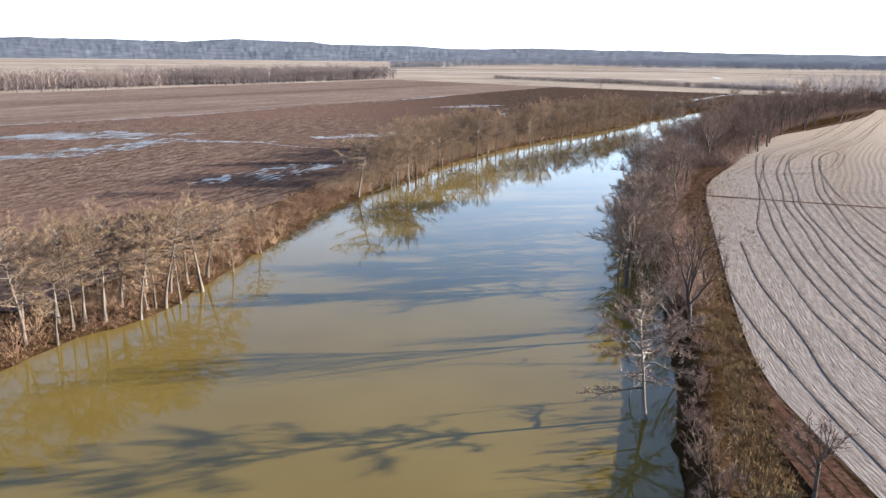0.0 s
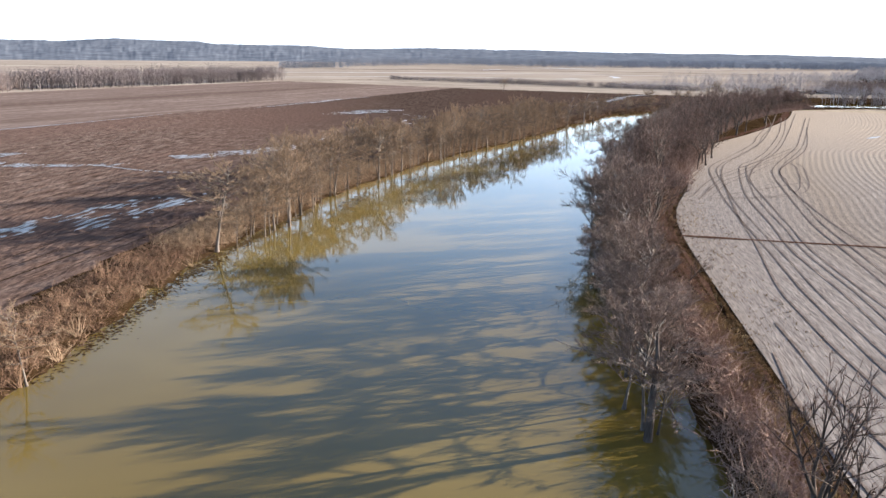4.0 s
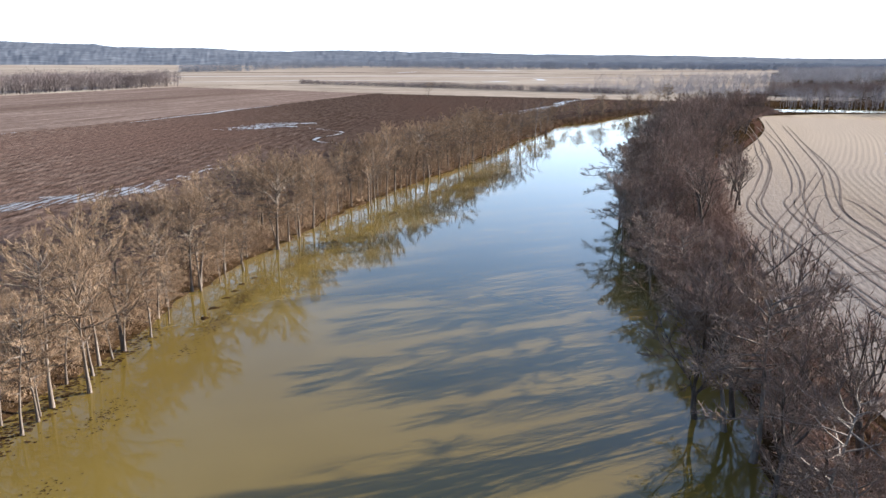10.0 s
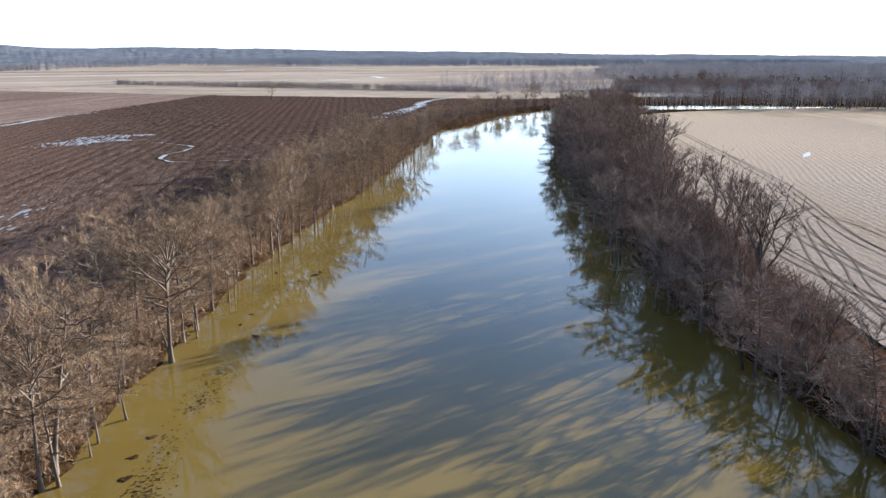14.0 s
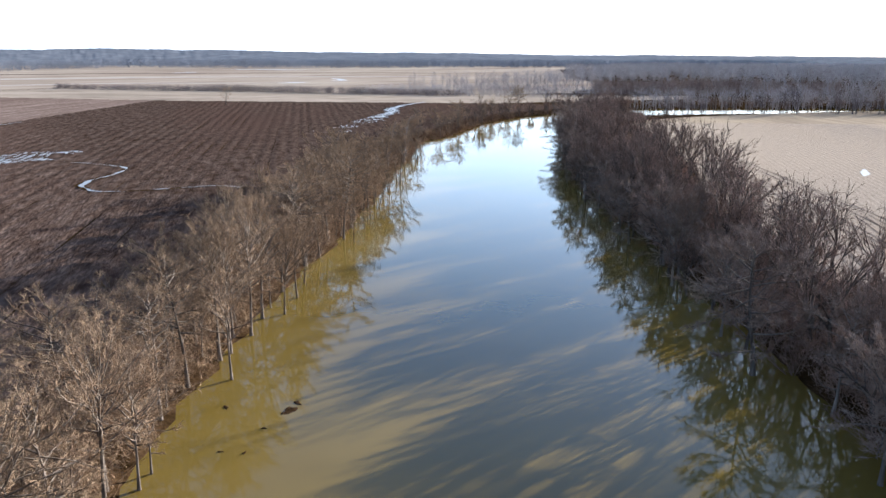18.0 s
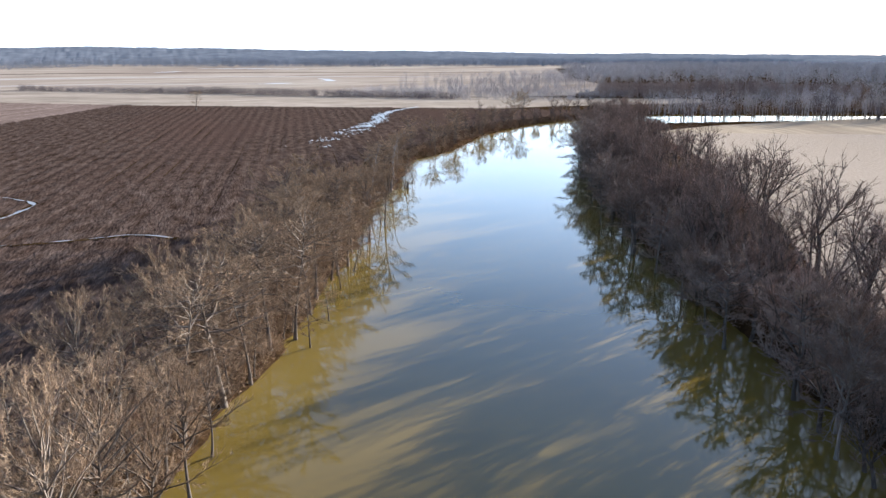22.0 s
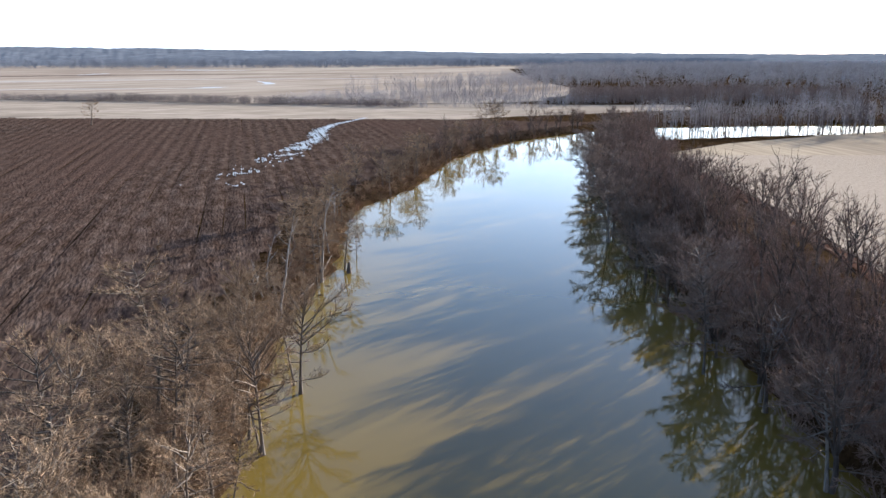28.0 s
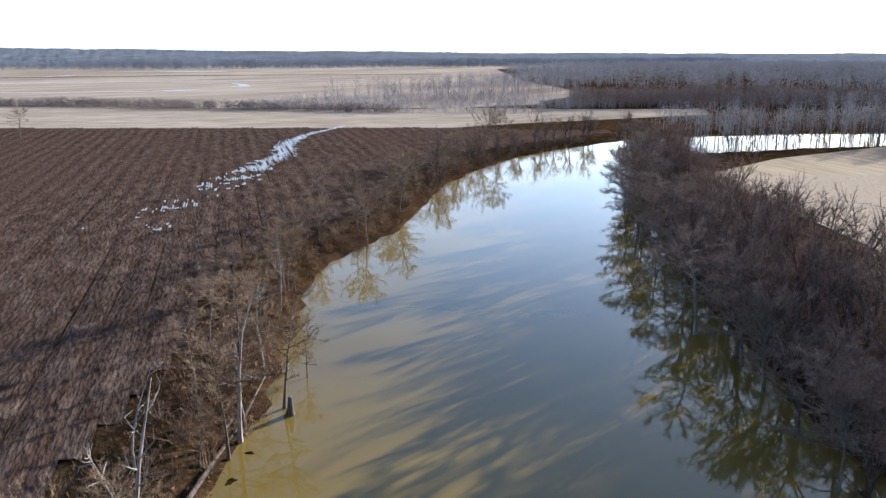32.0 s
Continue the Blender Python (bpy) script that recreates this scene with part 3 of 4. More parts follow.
for d, w, sd in ((-0.5, 0.35, 81), (-1.5, 0.3, 82), (-3.0, 0.34, 83)):
    ribbon("wheel_track", [tuple(p[:2]) for p in offset(smooth_line([p for p in EDGE if p[1] < 240], 6.0), d)], [w, w * 1.2, w], FIELD_Z + 0.052, BANK, "dark damp wheel track pressed into the dirt lane", "wheel track", sd, 1.0, 0.9)


def rut(pts, w, seed):
    return ribbon("wheel_rut", pts, [w, w * 1.2, w * 0.9], FIELD_Z + 0.112, RUT, "dark wet wheel rut pressed into the pale field", "wheel rut", seed, 1.2, 0.3)


RUTS = [
    [(220, 416), (183, 347), (152, 300), (137, 277), (114, 248), (103, 235), (96, 224), (89, 208), (80, 186), (73, 167), (65, 144), (59, 127), (54, 111), (51, 100), (47, 82), (44, 60), (43, 30)],
    [(223, 406), (169, 321), (143, 282), (129, 263), (111, 241), (104, 232), (95, 216), (88, 201), (75, 172), (66, 150), (57, 129), (53, 117), (49, 102), (44, 82), (41, 60)],
    [(209, 379), (170, 316), (137, 267), (119, 243), (108, 231), (98, 213), (91, 199), (85, 186), (75, 160), (69, 145), (63, 125), (58, 110), (54, 95), (51, 82), (48, 60)],
    [(233, 406), (167, 306), (137, 262), (114, 233), (103, 217), (95, 202), (78, 160), (72, 145), (66, 125), (61, 107), (57, 93), (53, 70)],
    [(221, 379), (167, 298), (145, 266), (117, 230), (107, 214), (99, 197), (84, 164), (77, 145), (69, 123), (64, 105), (58, 80)],
    [(194, 336), (148, 265), (115, 224), (106, 207), (99, 193), (88, 165), (80, 140), (72, 110)],
    [(76, 188), (89, 205), (99, 215), (119, 236), (123, 232), (113, 213), (103, 197), (96, 190), (88, 187), (76, 187)],
    [(76, 191), (85, 204), (95, 216), (122, 243), (144, 266)],
    [(80, 189), (94, 196), (105, 202), (109, 204)],
    [(44, 108), (39, 95), (36, 81), (34, 66), (32.5, 49), (32, 20)],
    [(49, 116), (43, 95), (39, 74), (36, 61), (34.5, 40)],
]
for k, ln in enumerate(RUTS):
    rut(ln, 0.26, 20 + k)
    if k in (0, 2, 4, 6, 7):
        rut([(x + 1.5, y - 0.8) for x, y in ln], 0.2, 40 + k)
ribbon("field_ditch", [(57, 156), (72, 150), (86, 144.5), (120, 131), (180, 108)], [0.9, 0.9, 0.9], FIELD_Z + 0.125, DIRT, "narrow dark drainage furrow across the pale field", "ditch", 41, 1.0, 0.3)

# ---- trees ----
def bent(p, d, length, n, lift, wob):
    pts = [Vector(p)]
    d = Vector(d).normalized()
    for _ in range(n):
        d = (d + Vector((random.gauss(0, wob), random.gauss(0, wob), lift + random.gauss(0, wob)))).normalized()
        pts.append(pts[-1] + d * (length / n))
    return pts


def along(pts, t):
    f = t * (len(pts) - 1)
    i = min(int(f), len(pts) - 2)
    return pts[i].lerp(pts[i + 1], f - i), (pts[i + 1] - pts[i]).normalized()


def rand_dir(d, spread):
    return (Vector(d) + Vector((random.gauss(0, spread), random.gauss(0, spread), random.gauss(0, spread)))).normalized()


def to_dome(p, d, mid, wide, tall, low):
    """How far a limb runs from p along d until it leaves the crown's dome."""
    t = 0.3
    while t < 12:
        q = p + d * t
        z = (q.z - mid) / (tall if q.z > mid else low)
        if (q.x * q.x + q.y * q.y) / (wide * wide) + z * z > 1:
            break
        t += 0.15
    return t


def spray(crown, pts, count, spread, up, length, width, lo=0.1):
    """Fine twigs that follow a branch and fan out from it."""
    for _ in range(count):
        q, d = along(pts, random.uniform(lo, 1.0))
        e = rand_dir(d * 0.9, spread)
        e.z += up
        crown.blade(q, q + e.normalized() * length * random.uniform(0.5, 1.2), width * random.uniform(0.7, 1.3))


def stick(buf, pts, w):
    """A thin branch of tapering slivers."""
    for k, (a, b) in enumerate(zip(pts, pts[1:])):
        buf.blade(a, b + (b - a) * 0.25, w * (1 - 0.25 * k))


def cypress_meshes(H, twigs, twig_len, twig_w, fan, skirt=1.0):
    """A straight flared trunk and an umbrella crown; fan: the limbs rise in a fan from the upper trunk, else they stand out in tiers; skirt: the reach of the low limbs."""
    trunk, limbs, crown = Buf(), [], Buf()
    wide, mid, tall, deep = H * random.uniform(0.32, 0.38), H * random.uniform(0.68, 0.74), H * 0.25, H * 0.36
    top = bent((0, 0, -0.6), (random.uniform(-.05, .05), random.uniform(-.05, .05), 1), H * (0.78 if fan else 0.88), 8, 0, 0.04)
    r0 = 0.0118 * H
    trunk.tube(top, [r0 * 2.0, r0 * 1.25] + [r0 * (1 - 0.8 * k / 7) for k in range(1, 8)], 8)
    n, turn = random.randint(24, 28), random.uniform(0, 6)
    low = random.uniform(0.44, 0.52) if fan else random.uniform(0.26, 0.36) - 0.1 * (skirt - 1)
    lump = [random.uniform(0.78, 1.12) for _ in range(7)]
    for i in range(n):
        u = (i + random.random() * 0.7) / n
        p, _ = along(top, min(low + (1 - low) * u ** (0.9 if fan else 0.65), 0.99))
        a = turn + i * 2.4 + random.uniform(-0.5, 0.5)
        el = random.uniform(0.25, 0.6) + 0.75 * u if fan else random.uniform(-0.1, 0.25) + 1.1 * max(0.0, u - 0.4) ** 0.9
        d = Vector((math.cos(a) * math.cos(el), math.sin(a) * math.cos(el), math.sin(el)))
        if p.z < mid - deep:
            ln = wide * random.uniform(0.25, 0.6) * skirt
        else:
            ln = to_dome(p, d, mid, wide, tall, deep) * lump[i % 7]
        ln = max(ln, 0.8)
        pts = bent(p, d, ln, 4, 0.03, 0.2)
        own = Buf() if i < 6 else trunk
        own.tube(pts, [max(r0 * (0.6 - 0.2 * u) * (1 - 0.21 * k), 0.016) for k in range(5)], 3, False)
        if i < 6:
            limbs.append(own)
        side = 1
        for _ in range(max(4, round(ln * 2.5))):
            t = random.uniform(0.2, 0.98)
            q, dd = along(pts, t)
            side, w = -side, side * random.uniform(0.35, 1.05)
            sd = Vector((dd.x * math.cos(w) - dd.y * math.sin(w), dd.x * math.sin(w) + dd.y * math.cos(w), dd.z + random.uniform(-0.1, 0.45)))
            p2 = bent(q, sd, ln * random.uniform(0.24, 0.42) * (1.15 - 0.55 * t), 2, 0.06, 0.18)
            stick(own, p2, 0.036)
            spray(crown, p2, twigs, 0.6, 0.16, twig_len, twig_w)
        spray(crown, pts, twigs + 2, 0.6, 0.16, twig_len, twig_w, 0.5)
    return trunk, limbs, crown


def hardwood_meshes(H, twigs, twig_len, twig_w, flare=1.0, stems=(4, 6), bole=0.32):
    """A short trunk that forks into rising stems, with forked boughs and fine twigs at the rim."""
    trunk, limbs, crown = Buf(), [], Buf()
    wide = H * 0.29 * flare
    top = bent((0, 0, -0.5), (random.uniform(-.1, .1), random.uniform(-.1, .1), 1), H * random.uniform(bole - 0.06, bole + 0.06), 5, 0.05, 0.05)
    r0 = 0.0155 * H
    trunk.tube(top, [r0 * 1.7, r0 * 1.1, r0, r0 * 0.93, r0 * 0.86, r0 * 0.72], 7)
    n, turn = random.randint(*stems), random.uniform(0, 6)
    for i in range(n):
        p, _ = along(top, 1.0 if i < 2 else random.uniform(0.55, 1.0))
        a = turn + i * 2 * math.pi / n + random.uniform(-0.4, 0.4)
        el = random.uniform(0.85, 1.42)
        d = Vector((math.cos(a) * math.cos(el), math.sin(a) * math.cos(el), math.sin(el)))
        ln = max(to_dome(p, d, H * 0.62, wide, H * 0.38, H * 0.4) * random.uniform(0.88, 1.08), 2.0)
        one = Buf()
        pts = bent(p, d, ln, 5, 0.03, 0.1)
        one.tube(pts, [r0 * 0.58 * (1 - 0.18 * k) for k in range(6)], 4, False)
        boughs = [(pts[2:], ln * 0.66)]
        for _ in range(4):
            q, dd = along(pts, random.uniform(0.2, 0.7))
            e = rand_dir(dd, 0.36)
            l2 = max(to_dome(q, e, H * 0.62, wide, H * 0.38, H * 0.4) * random.uniform(0.8, 1.05), 1.2)
            p2 = bent(q, e, l2, 3, 0.05, 0.13)
            one.tube(p2, [r0 * 0.28, r0 * 0.21, r0 * 0.14, 0.014], 3, False)
            boughs.append((p2, l2))
        for line, l2 in boughs:
            for _ in range(max(3, round(l2 * 1.7))):
                q, dd = along(line, random.uniform(0.2, 1.0))
                p3 = bent(q, rand_dir(dd, 0.5), l2 * random.uniform(0.16, 0.34), 2, 0.08, 0.16)
                stick(one, p3, 0.07)
                spray(crown, p3, twigs, 0.4, 0.25, twig_len, twig_w)
            spray(crown, line, twigs, 0.42, 0.25, twig_len, twig_w, 0.5)
        limbs.append(one)
    return trunk, limbs, crown


def bush_mesh(H, twigs, twig_len, twig_w):
    """A clump of many thin stems with a haze of twigs."""
    crown = Buf()
    lines = []
    for i in range(random.randint(11, 15)):
        a, out = random.uniform(0, 2 * math.pi), random.uniform(0.1, 1.1)
        p = Vector((math.cos(a), math.sin(a), 0)) * random.uniform(0, 0.6)
        pts = bent(p, (math.cos(a) * out, math.sin(a) * out, 1.0), H * random.uniform(0.5, 1.05), 3, -0.02, 0.18)
        crown.tube(pts, [0.035, 0.028, 0.02, 0.008], 3, False)
        lines.append(pts)
    for _ in range(26):
        pts = random.choice(lines)
        q, d = along(pts, random.uniform(0.2, 0.95))
        p2 = bent(q, rand_dir(d, 0.6), H * random.uniform(0.15, 0.3), 2, 0.03, 0.25)
        stick(crown, p2, 0.04)
        lines.append(p2)
    for pts in lines:
        spray(crown, pts, max(2, round(twigs / len(lines))), 0.55, 0.15, twig_len, twig_w, 0.2)
    return crown


def make_tree(name, kind, seed, height, twigs, bark, twig_mat, label, category="tree", group="", twig_len=0.9, twig_w=0.036, flare=1.0, stems=(4, 6), bole=0.32):
    random.seed(seed)
    if kind == "bush":
        return tagged(new(name, bush_mesh(height, twigs, twig_len, twig_w).mesh(name, twig_mat)), label, category, group)
    if kind == "cypress":
        trunk, limbs, crown = cypress_meshes(height, twigs, twig_len, twig_w, seed % 4 == 3, flare)
    else:
        trunk, limbs, crown = hardwood_meshes(height, twigs, twig_len, twig_w, flare, stems, bole)
    ob = new(name)
    ob.empty_display_size = 0.3
    tagged(ob, label, category, group)
    part("trunk", trunk.mesh("trunk", bark, True), ob)
    for b in limbs:
        part("limb", b.mesh("limb", bark, True), ob)
    part("crown", crown.mesh("crown", twig_mat), ob)
    return ob


class Planter:
    """Sets down the made kinds: the first use places the original, later ones copies."""

    def __init__(self, protos):
        self.protos, self.used = protos, set()

    def put(self, i, x, y, z, scale=1.0, lean=0.0, rnd=random, wide=1.0):
        ob = self.protos[i]
        m = pose(x, y, z, rnd.uniform(-lean, lean), rnd.uniform(-lean, lean), rnd.uniform(0, 360)) @ Matrix.Diagonal((scale * wide, scale * wide, scale * rnd.uniform(0.93, 1.07), 1))
        if i in self.used:
            return copy_thing(ob, m)
        self.used.add(i)
        ob.matrix_basis = m
        return ob

    def grow(self, x, y, z, height, radius, lean=1.5):
        """A tree of this height and crown radius, at this place."""
        sc = height / 13.0
        self.put(rng.randrange(len(self.protos)), x, y, z, sc, lean, rng, min(max(radius / (3.6 * sc), 0.75), 1.35))


CY = "leafless bald cypress with pale grey trunk at the lake edge"
HW = "bare dark hardwood tree on the lake bank"
cypress = Planter([make_tree("cypress_tree", "cypress", 100 + k, 14.0, 16, BARK_PALE, TWIG_TAN, CY, "tree", "cypresses along the lake", 0.6, 0.027) for k in range(8)])
hardwood = Planter([make_tree("hardwood_tree", "hardwood", 200 + k, 14.0, 11, BARK_DARK, TWIG_DARK, HW, "tree", "hardwoods along the lake", 0.76, 0.035) for k in range(8)])
shade_cypress = Planter([make_tree("cypress_tree", "cypress", 140 + k, 14.0, 23, BARK_GREY, TWIG_GREY, "leafless bald cypress with grey trunk standing in the lake", "tree", "cypresses standing in the lake", 0.62, 0.04, 1.8) for k in range(4)])
tall = Planter([make_tree("field_edge_tree", "hardwood", 240 + k, 14.0, 10, BARK_DARK, TWIG_DARK, "tall forked bare tree at the edge of the pale field", "tree", "tall trees at the field edge", 0.7, 0.026, 1.15, (5, 6), 0.42)
                for k in range(3)])
bush = Planter([make_tree(("bramble", "bush", "bramble", "bush")[k], "bush", 300 + k, 3.0, 330, BARK_DARK, (TWIG_RED, TWIG_TAN, TWIG_RED, TWIG_TAN)[k], "leafless tangled %s on the lake bank" % ("russet brambles", "tan bush", "russet brambles", "tan bush")[k], "bush",
                          "bushes along the lake", twig_len=0.55, twig_w=0.022) for k in range(4)])
dark_bush = Planter([make_tree("thicket_bush", "bush", 320 + k, 3.4, 390, BARK_DARK, TWIG_DARK, "leafless dark purple-brown bush under the trees", "bush", "bushes under the trees", twig_len=0.7, twig_w=0.03)
                     for k in range(3)])


def z_at(x, y):
    a, b = np.array([x]), np.array([y])
    return float(ground_z(a, b, lake_depth(a, b))[0])


def on_bank(x, y, d, shore):
    """The ground's height d metres inland; the east shore has its steep bank."""
    z = z_at(x, y)
    return max(z, min(1.5, d * 1.4 - 0.1)) if shore is SHORE_R and d > 0.2 else z


rng = random.Random(7)


def belt(shore, sign, lo, hi, spacing, depth, planter, scale, kinds, lean=2.0, jitter=0.5, wide=1.0):
    """Plants one belt along a stretch of shore (by the y of the shore); depth: (from, to) metres inland."""
    walked = 0.0
    for a, b, c in zip(shore, shore[1:], offset(shore, sign)):
        if not lo <= a.y < hi:
            continue
        walked += (b - a).length
        if walked < spacing:
            continue
        walked -= spacing * rng.uniform(1 - jitter, 1 + jitter)
        s = c - a
        d = rng.uniform(*depth)
        x, y = a.x + s.x * d, a.y + s.y * d
        planter.put(rng.choice(kinds), x, y, max(on_bank(x, y, d, shore), -0.5), rng.uniform(*scale), lean, rng, wide)


ALL = [0, 1, 2, 3, 4, 5, 6, 7]
# west bank: cypresses, each (x, y, height, crown radius)
WEST_A = [(-36.2, 73.9, 9.5, 2.6), (-36.0, 77.1, 13.9, 3.2), (-30.7, 81.8, 11.7, 2.7), (-30.2, 85.1, 13.3, 2.8), (-29.3, 85.8, 15.2, 5.0), (-28.1, 87.5, 13.8, 3.2), (-26.9, 92.4, 13.0, 4.2),
          (-25.2, 101.2, 8.6, 2.6), (-23.6, 111.6, 9.8, 2.7), (-13.3, 158.3, 13.8, 4.4), (-10.6, 160.6, 10.2, 2.5), (-9.5, 164.9, 8.6, 2.0), (-7.0, 167.2, 11.5, 2.5), (-6.3, 169.4, 13.4, 3.0),
          (-5.8, 171.8, 13.2, 3.4), (-3.4, 174.2, 13.6, 3.3), (-3.7, 178.0, 13.3, 2.5), (-3.5, 180.3, 13.4, 2.8), (-1.8, 184.0, 15.0, 4.2), (0.6, 193.0, 12.4, 3.3)]
WEST_B = [(1.2, 197.4, 12.6, 3.5), (3.7, 202.4, 12.2, 3.2), (4.5, 204.2, 12.4, 3.6), (7.4, 211.4, 10.0, 3.0), (9.6, 214.5, 9.0, 2.6), (14.9, 221.5, 15.2, 5.2), (16.8, 226.5, 13.8, 3.5), (18.6, 229.3, 13.6, 4.0),
          (14.4, 230.5, 12.7, 4.0), (21.4, 235.3, 11.5, 3.4), (21.8, 238.2, 10.5, 3.0), (27.0, 247.0, 13.5, 3.6), (30.2, 252.3, 12.6, 3.4), (34.3, 257.3, 14.4, 3.6), (35.6, 258.6, 13.9, 3.3),
          (38.8, 262.4, 14.6, 3.3), (30.9, 260.2, 10.4, 2.9), (26.6, 259.8, 10.7, 2.9), (41.4, 267.0, 14.0, 3.6), (46.5, 275.3, 10.9, 3.4)]
WEST_C = [(48.9, 280.8, 13.0, 3.5), (53.2, 285.2, 12.6, 3.8), (56.5, 288.5, 14.0, 3.5), (53.3, 290.5, 12.5, 3.5), (50.8, 292.5, 12.3, 3.2), (48.5, 297.7, 9.4, 2.8), (60.5, 295.0, 13.0, 3.3), (63.9, 297.2, 13.6, 3.5),
          (61.8, 300.4, 13.8, 3.0), (65.4, 303.9, 10.1, 2.4), (59.6, 302.0, 8.5, 2.6), (71.0, 309.0, 12.0, 3.4), (77.3, 317.2, 11.9, 3.5), (80.3, 320.5, 12.9, 3.6), (84.0, 327.5, 10.5, 3.2), (89.4, 332.5, 12.4, 3.4),
          (96.2, 340.8, 12.4, 3.5), (80.0, 332.0, 11.3, 2.8), (86.7, 340.3, 11.4, 3.0), (78.1, 336.0, 9.7, 2.9)]
WEST_D = [(88.9, 337.6, 11.3, 2.7), (94.7, 346.4, 9.5, 2.6), (118.1, 374.4, 9.6, 2.2), (122.5, 379.0, 6.6, 2.0), (132.6, 403.0, 8.5, 2.3), (158.2, 444.5, 8.2, 3.0), (168, 435, 11.6, 3.2), (172, 440, 10.2, 3.0),
          (229, 483, 14.2, 3.8), (233, 486, 13.0, 3.4), (225, 483, 12.4, 3.2), (152, 419, 9.5, 2.6)]
for row in (WEST_A, WEST_B, WEST_C, WEST_D):
    for x, y, h, r in row:
        cypress.grow(x, y, max(min(z_at(x, y), 0.3), -0.3), h, r)
belt(SHORE_L, -1, 68, 98, 2.6, (1.5, 7), cypress, (0.66, 0.98), ALL, 2, 0.5, 1.3)
belt(SHORE_L, -1, 163, 345, 4.2, (-2.5, 2), cypress, (0.45, 0.8), ALL, 5, 0.7)
belt(SHORE_L, -1, 166, 345, 3.4, (3, 8.5), cypress, (0.6, 0.92), ALL, 2.5, 0.7, 1.15)
belt(SHORE_L, -1, 350, 478, 5.5, (0, 8), cypress, (0.4, 0.72), ALL, 2.5, 0.7)
belt(SHORE_L, -1, 345, 495, 2.6, (2, 8), bush, (0.4, 0.9), [1, 3])
belt(SHORE_L, -1, 62, 100, 1.0, (0.3, 9), bush, (0.6, 1.5), [1, 3, 1, 0])
belt(SHORE_L, -1, 100, 158, 0.9, (-0.3, 6), bush, (0.4, 1.2), [0, 1, 2, 3])
belt(SHORE_L, -1, 156, 345, 2.4, (2, 11), bush, (0.4, 1.1), [0, 1, 2, 3])
belt(SHORE_L, -1, 345, 495, 3.0, (2, 8), bush, (0.4, 1.0), [0, 2, 0, 1])
belt(SHORE_L, -1, 345, 495, 1.6, (-0.3, 3), bush, (0.35, 0.8), [0, 2, 0, 1])
# east bank: cypresses at the waterline, darker mixed trees behind, tall ones at the field edge
EAST_WATER = [(18.5, 58.0, 11.3, 3.9), (26.5, 96.8, 11.0, 3.6), (26.3, 100.7, 9.6, 3.2), (31.6, 113.1, 12.8, 3.3), (36.4, 126.5, 12.6, 3.3), (43.5, 150.4, 14.6, 4.4), (44.4, 155.0, 13.4, 4.2),
              (29.0, 107.0, 11.0, 3.0), (33.6, 120.0, 11.5, 3.2), (39.5, 140.0, 12.6, 3.4)]
EAST_BANK = [(43.5, 157.5, 13.0, 4.0), (46.4, 157.0, 13.6, 3.8), (52.0, 159.0, 14.0, 4.8), (59.9, 189.9, 8.5, 3.6), (35.4, 134.0, 8.0, 2.6), (69.5, 211.2, 9.5, 3.0), (38.5, 131.0, 10.5, 3.4), (46.5, 150.5, 11.0, 3.4),
             (31.5, 104.5, 8.0, 2.6), (56.5, 176.5, 8.0, 3.0), (41.5, 145.5, 11.5, 3.4)]
EAST_EDGE = [(28.6, 77.6, 11.4, 3.8), (47.6, 145.0, 11.8, 4.5), (54.2, 159.6, 10.6, 4.0), (76.0, 207.6, 13.0, 5.2), (80.2, 215.4, 10.6, 2.6), (82.3, 221.6, 11.4, 3.6), (67.0, 193.6, 7.0, 3.2), (81.6, 230.0, 14.4, 4.0),
             (88.5, 238.5, 14.0, 4.2), (110.2, 262.6, 12.8, 4.6), (128.4, 283.0, 14.8, 5.0), (130.4, 294.0, 15.4, 5.2), (147.0, 305.2, 13.8, 4.8), (157.0, 317.0, 11.0, 4.4), (187.4, 355.6, 11.8, 5.2),
             (172.6, 357.0, 13.8, 4.8), (190.6, 375.0, 11.8, 4.4), (183.4, 380.2, 11.8, 4.2), (59.0, 174.8, 8.6, 2.6), (25.8, 44.3, 5.6, 2.8)]
for x, y, h, r in EAST_WATER:
    shade_cypress.grow(x, y, -0.4, h, r, 3)
for x, y, h, r in EAST_BANK:
    hardwood.grow(x, y, max(z_at(x, y), -0.4), h, r, 3)
for x, y, h, r in EAST_EDGE:
    tall.grow(x, y, max(z_at(x, y), 0.3), h, r, 2)
for x, y, sc, rx, ry in [(28.9, 81.0, 0.6, 4, -34), (46.2, 131.2, 0.36, 2, 34), (42.8, 131.6, 0.42, 4, 12), (54.6, 163.6, 0.52, 0, 14)]:
    copy_thing(tall.protos[1], pose(x, y, z_at(x, y), rx, ry, 0) @ Matrix.Diagonal((sc * 0.8, sc * 0.8, sc, 1)))
belt(SHORE_R, 1, 92, 134, 3.6, (-4.2, -1.2), shade_cypress, (0.58, 0.92), ALL[:4], 4)
belt(SHORE_R, 1, 128, 200, 4.0, (-2.5, 2.5), hardwood, (0.48, 0.8), ALL, 5)
belt(SHORE_R, 1, 160, 215, 6.0, (-2.5, 0.5), shade_cypress, (0.55, 0.8), ALL[:4], 4)
belt(SHORE_R, 1, 200, 235, 3.6, (-3, 3), hardwood, (0.8, 1.12), ALL, 4)
belt(SHORE_R, 1, 235, 458, 5.2, (-3.5, 1.5), hardwood, (0.8, 1.08), ALL, 4)
belt(SHORE_R, 1, 205, 458, 9.0, (-5, -1), shade_cypress, (0.75, 1.05), ALL[:4], 4)
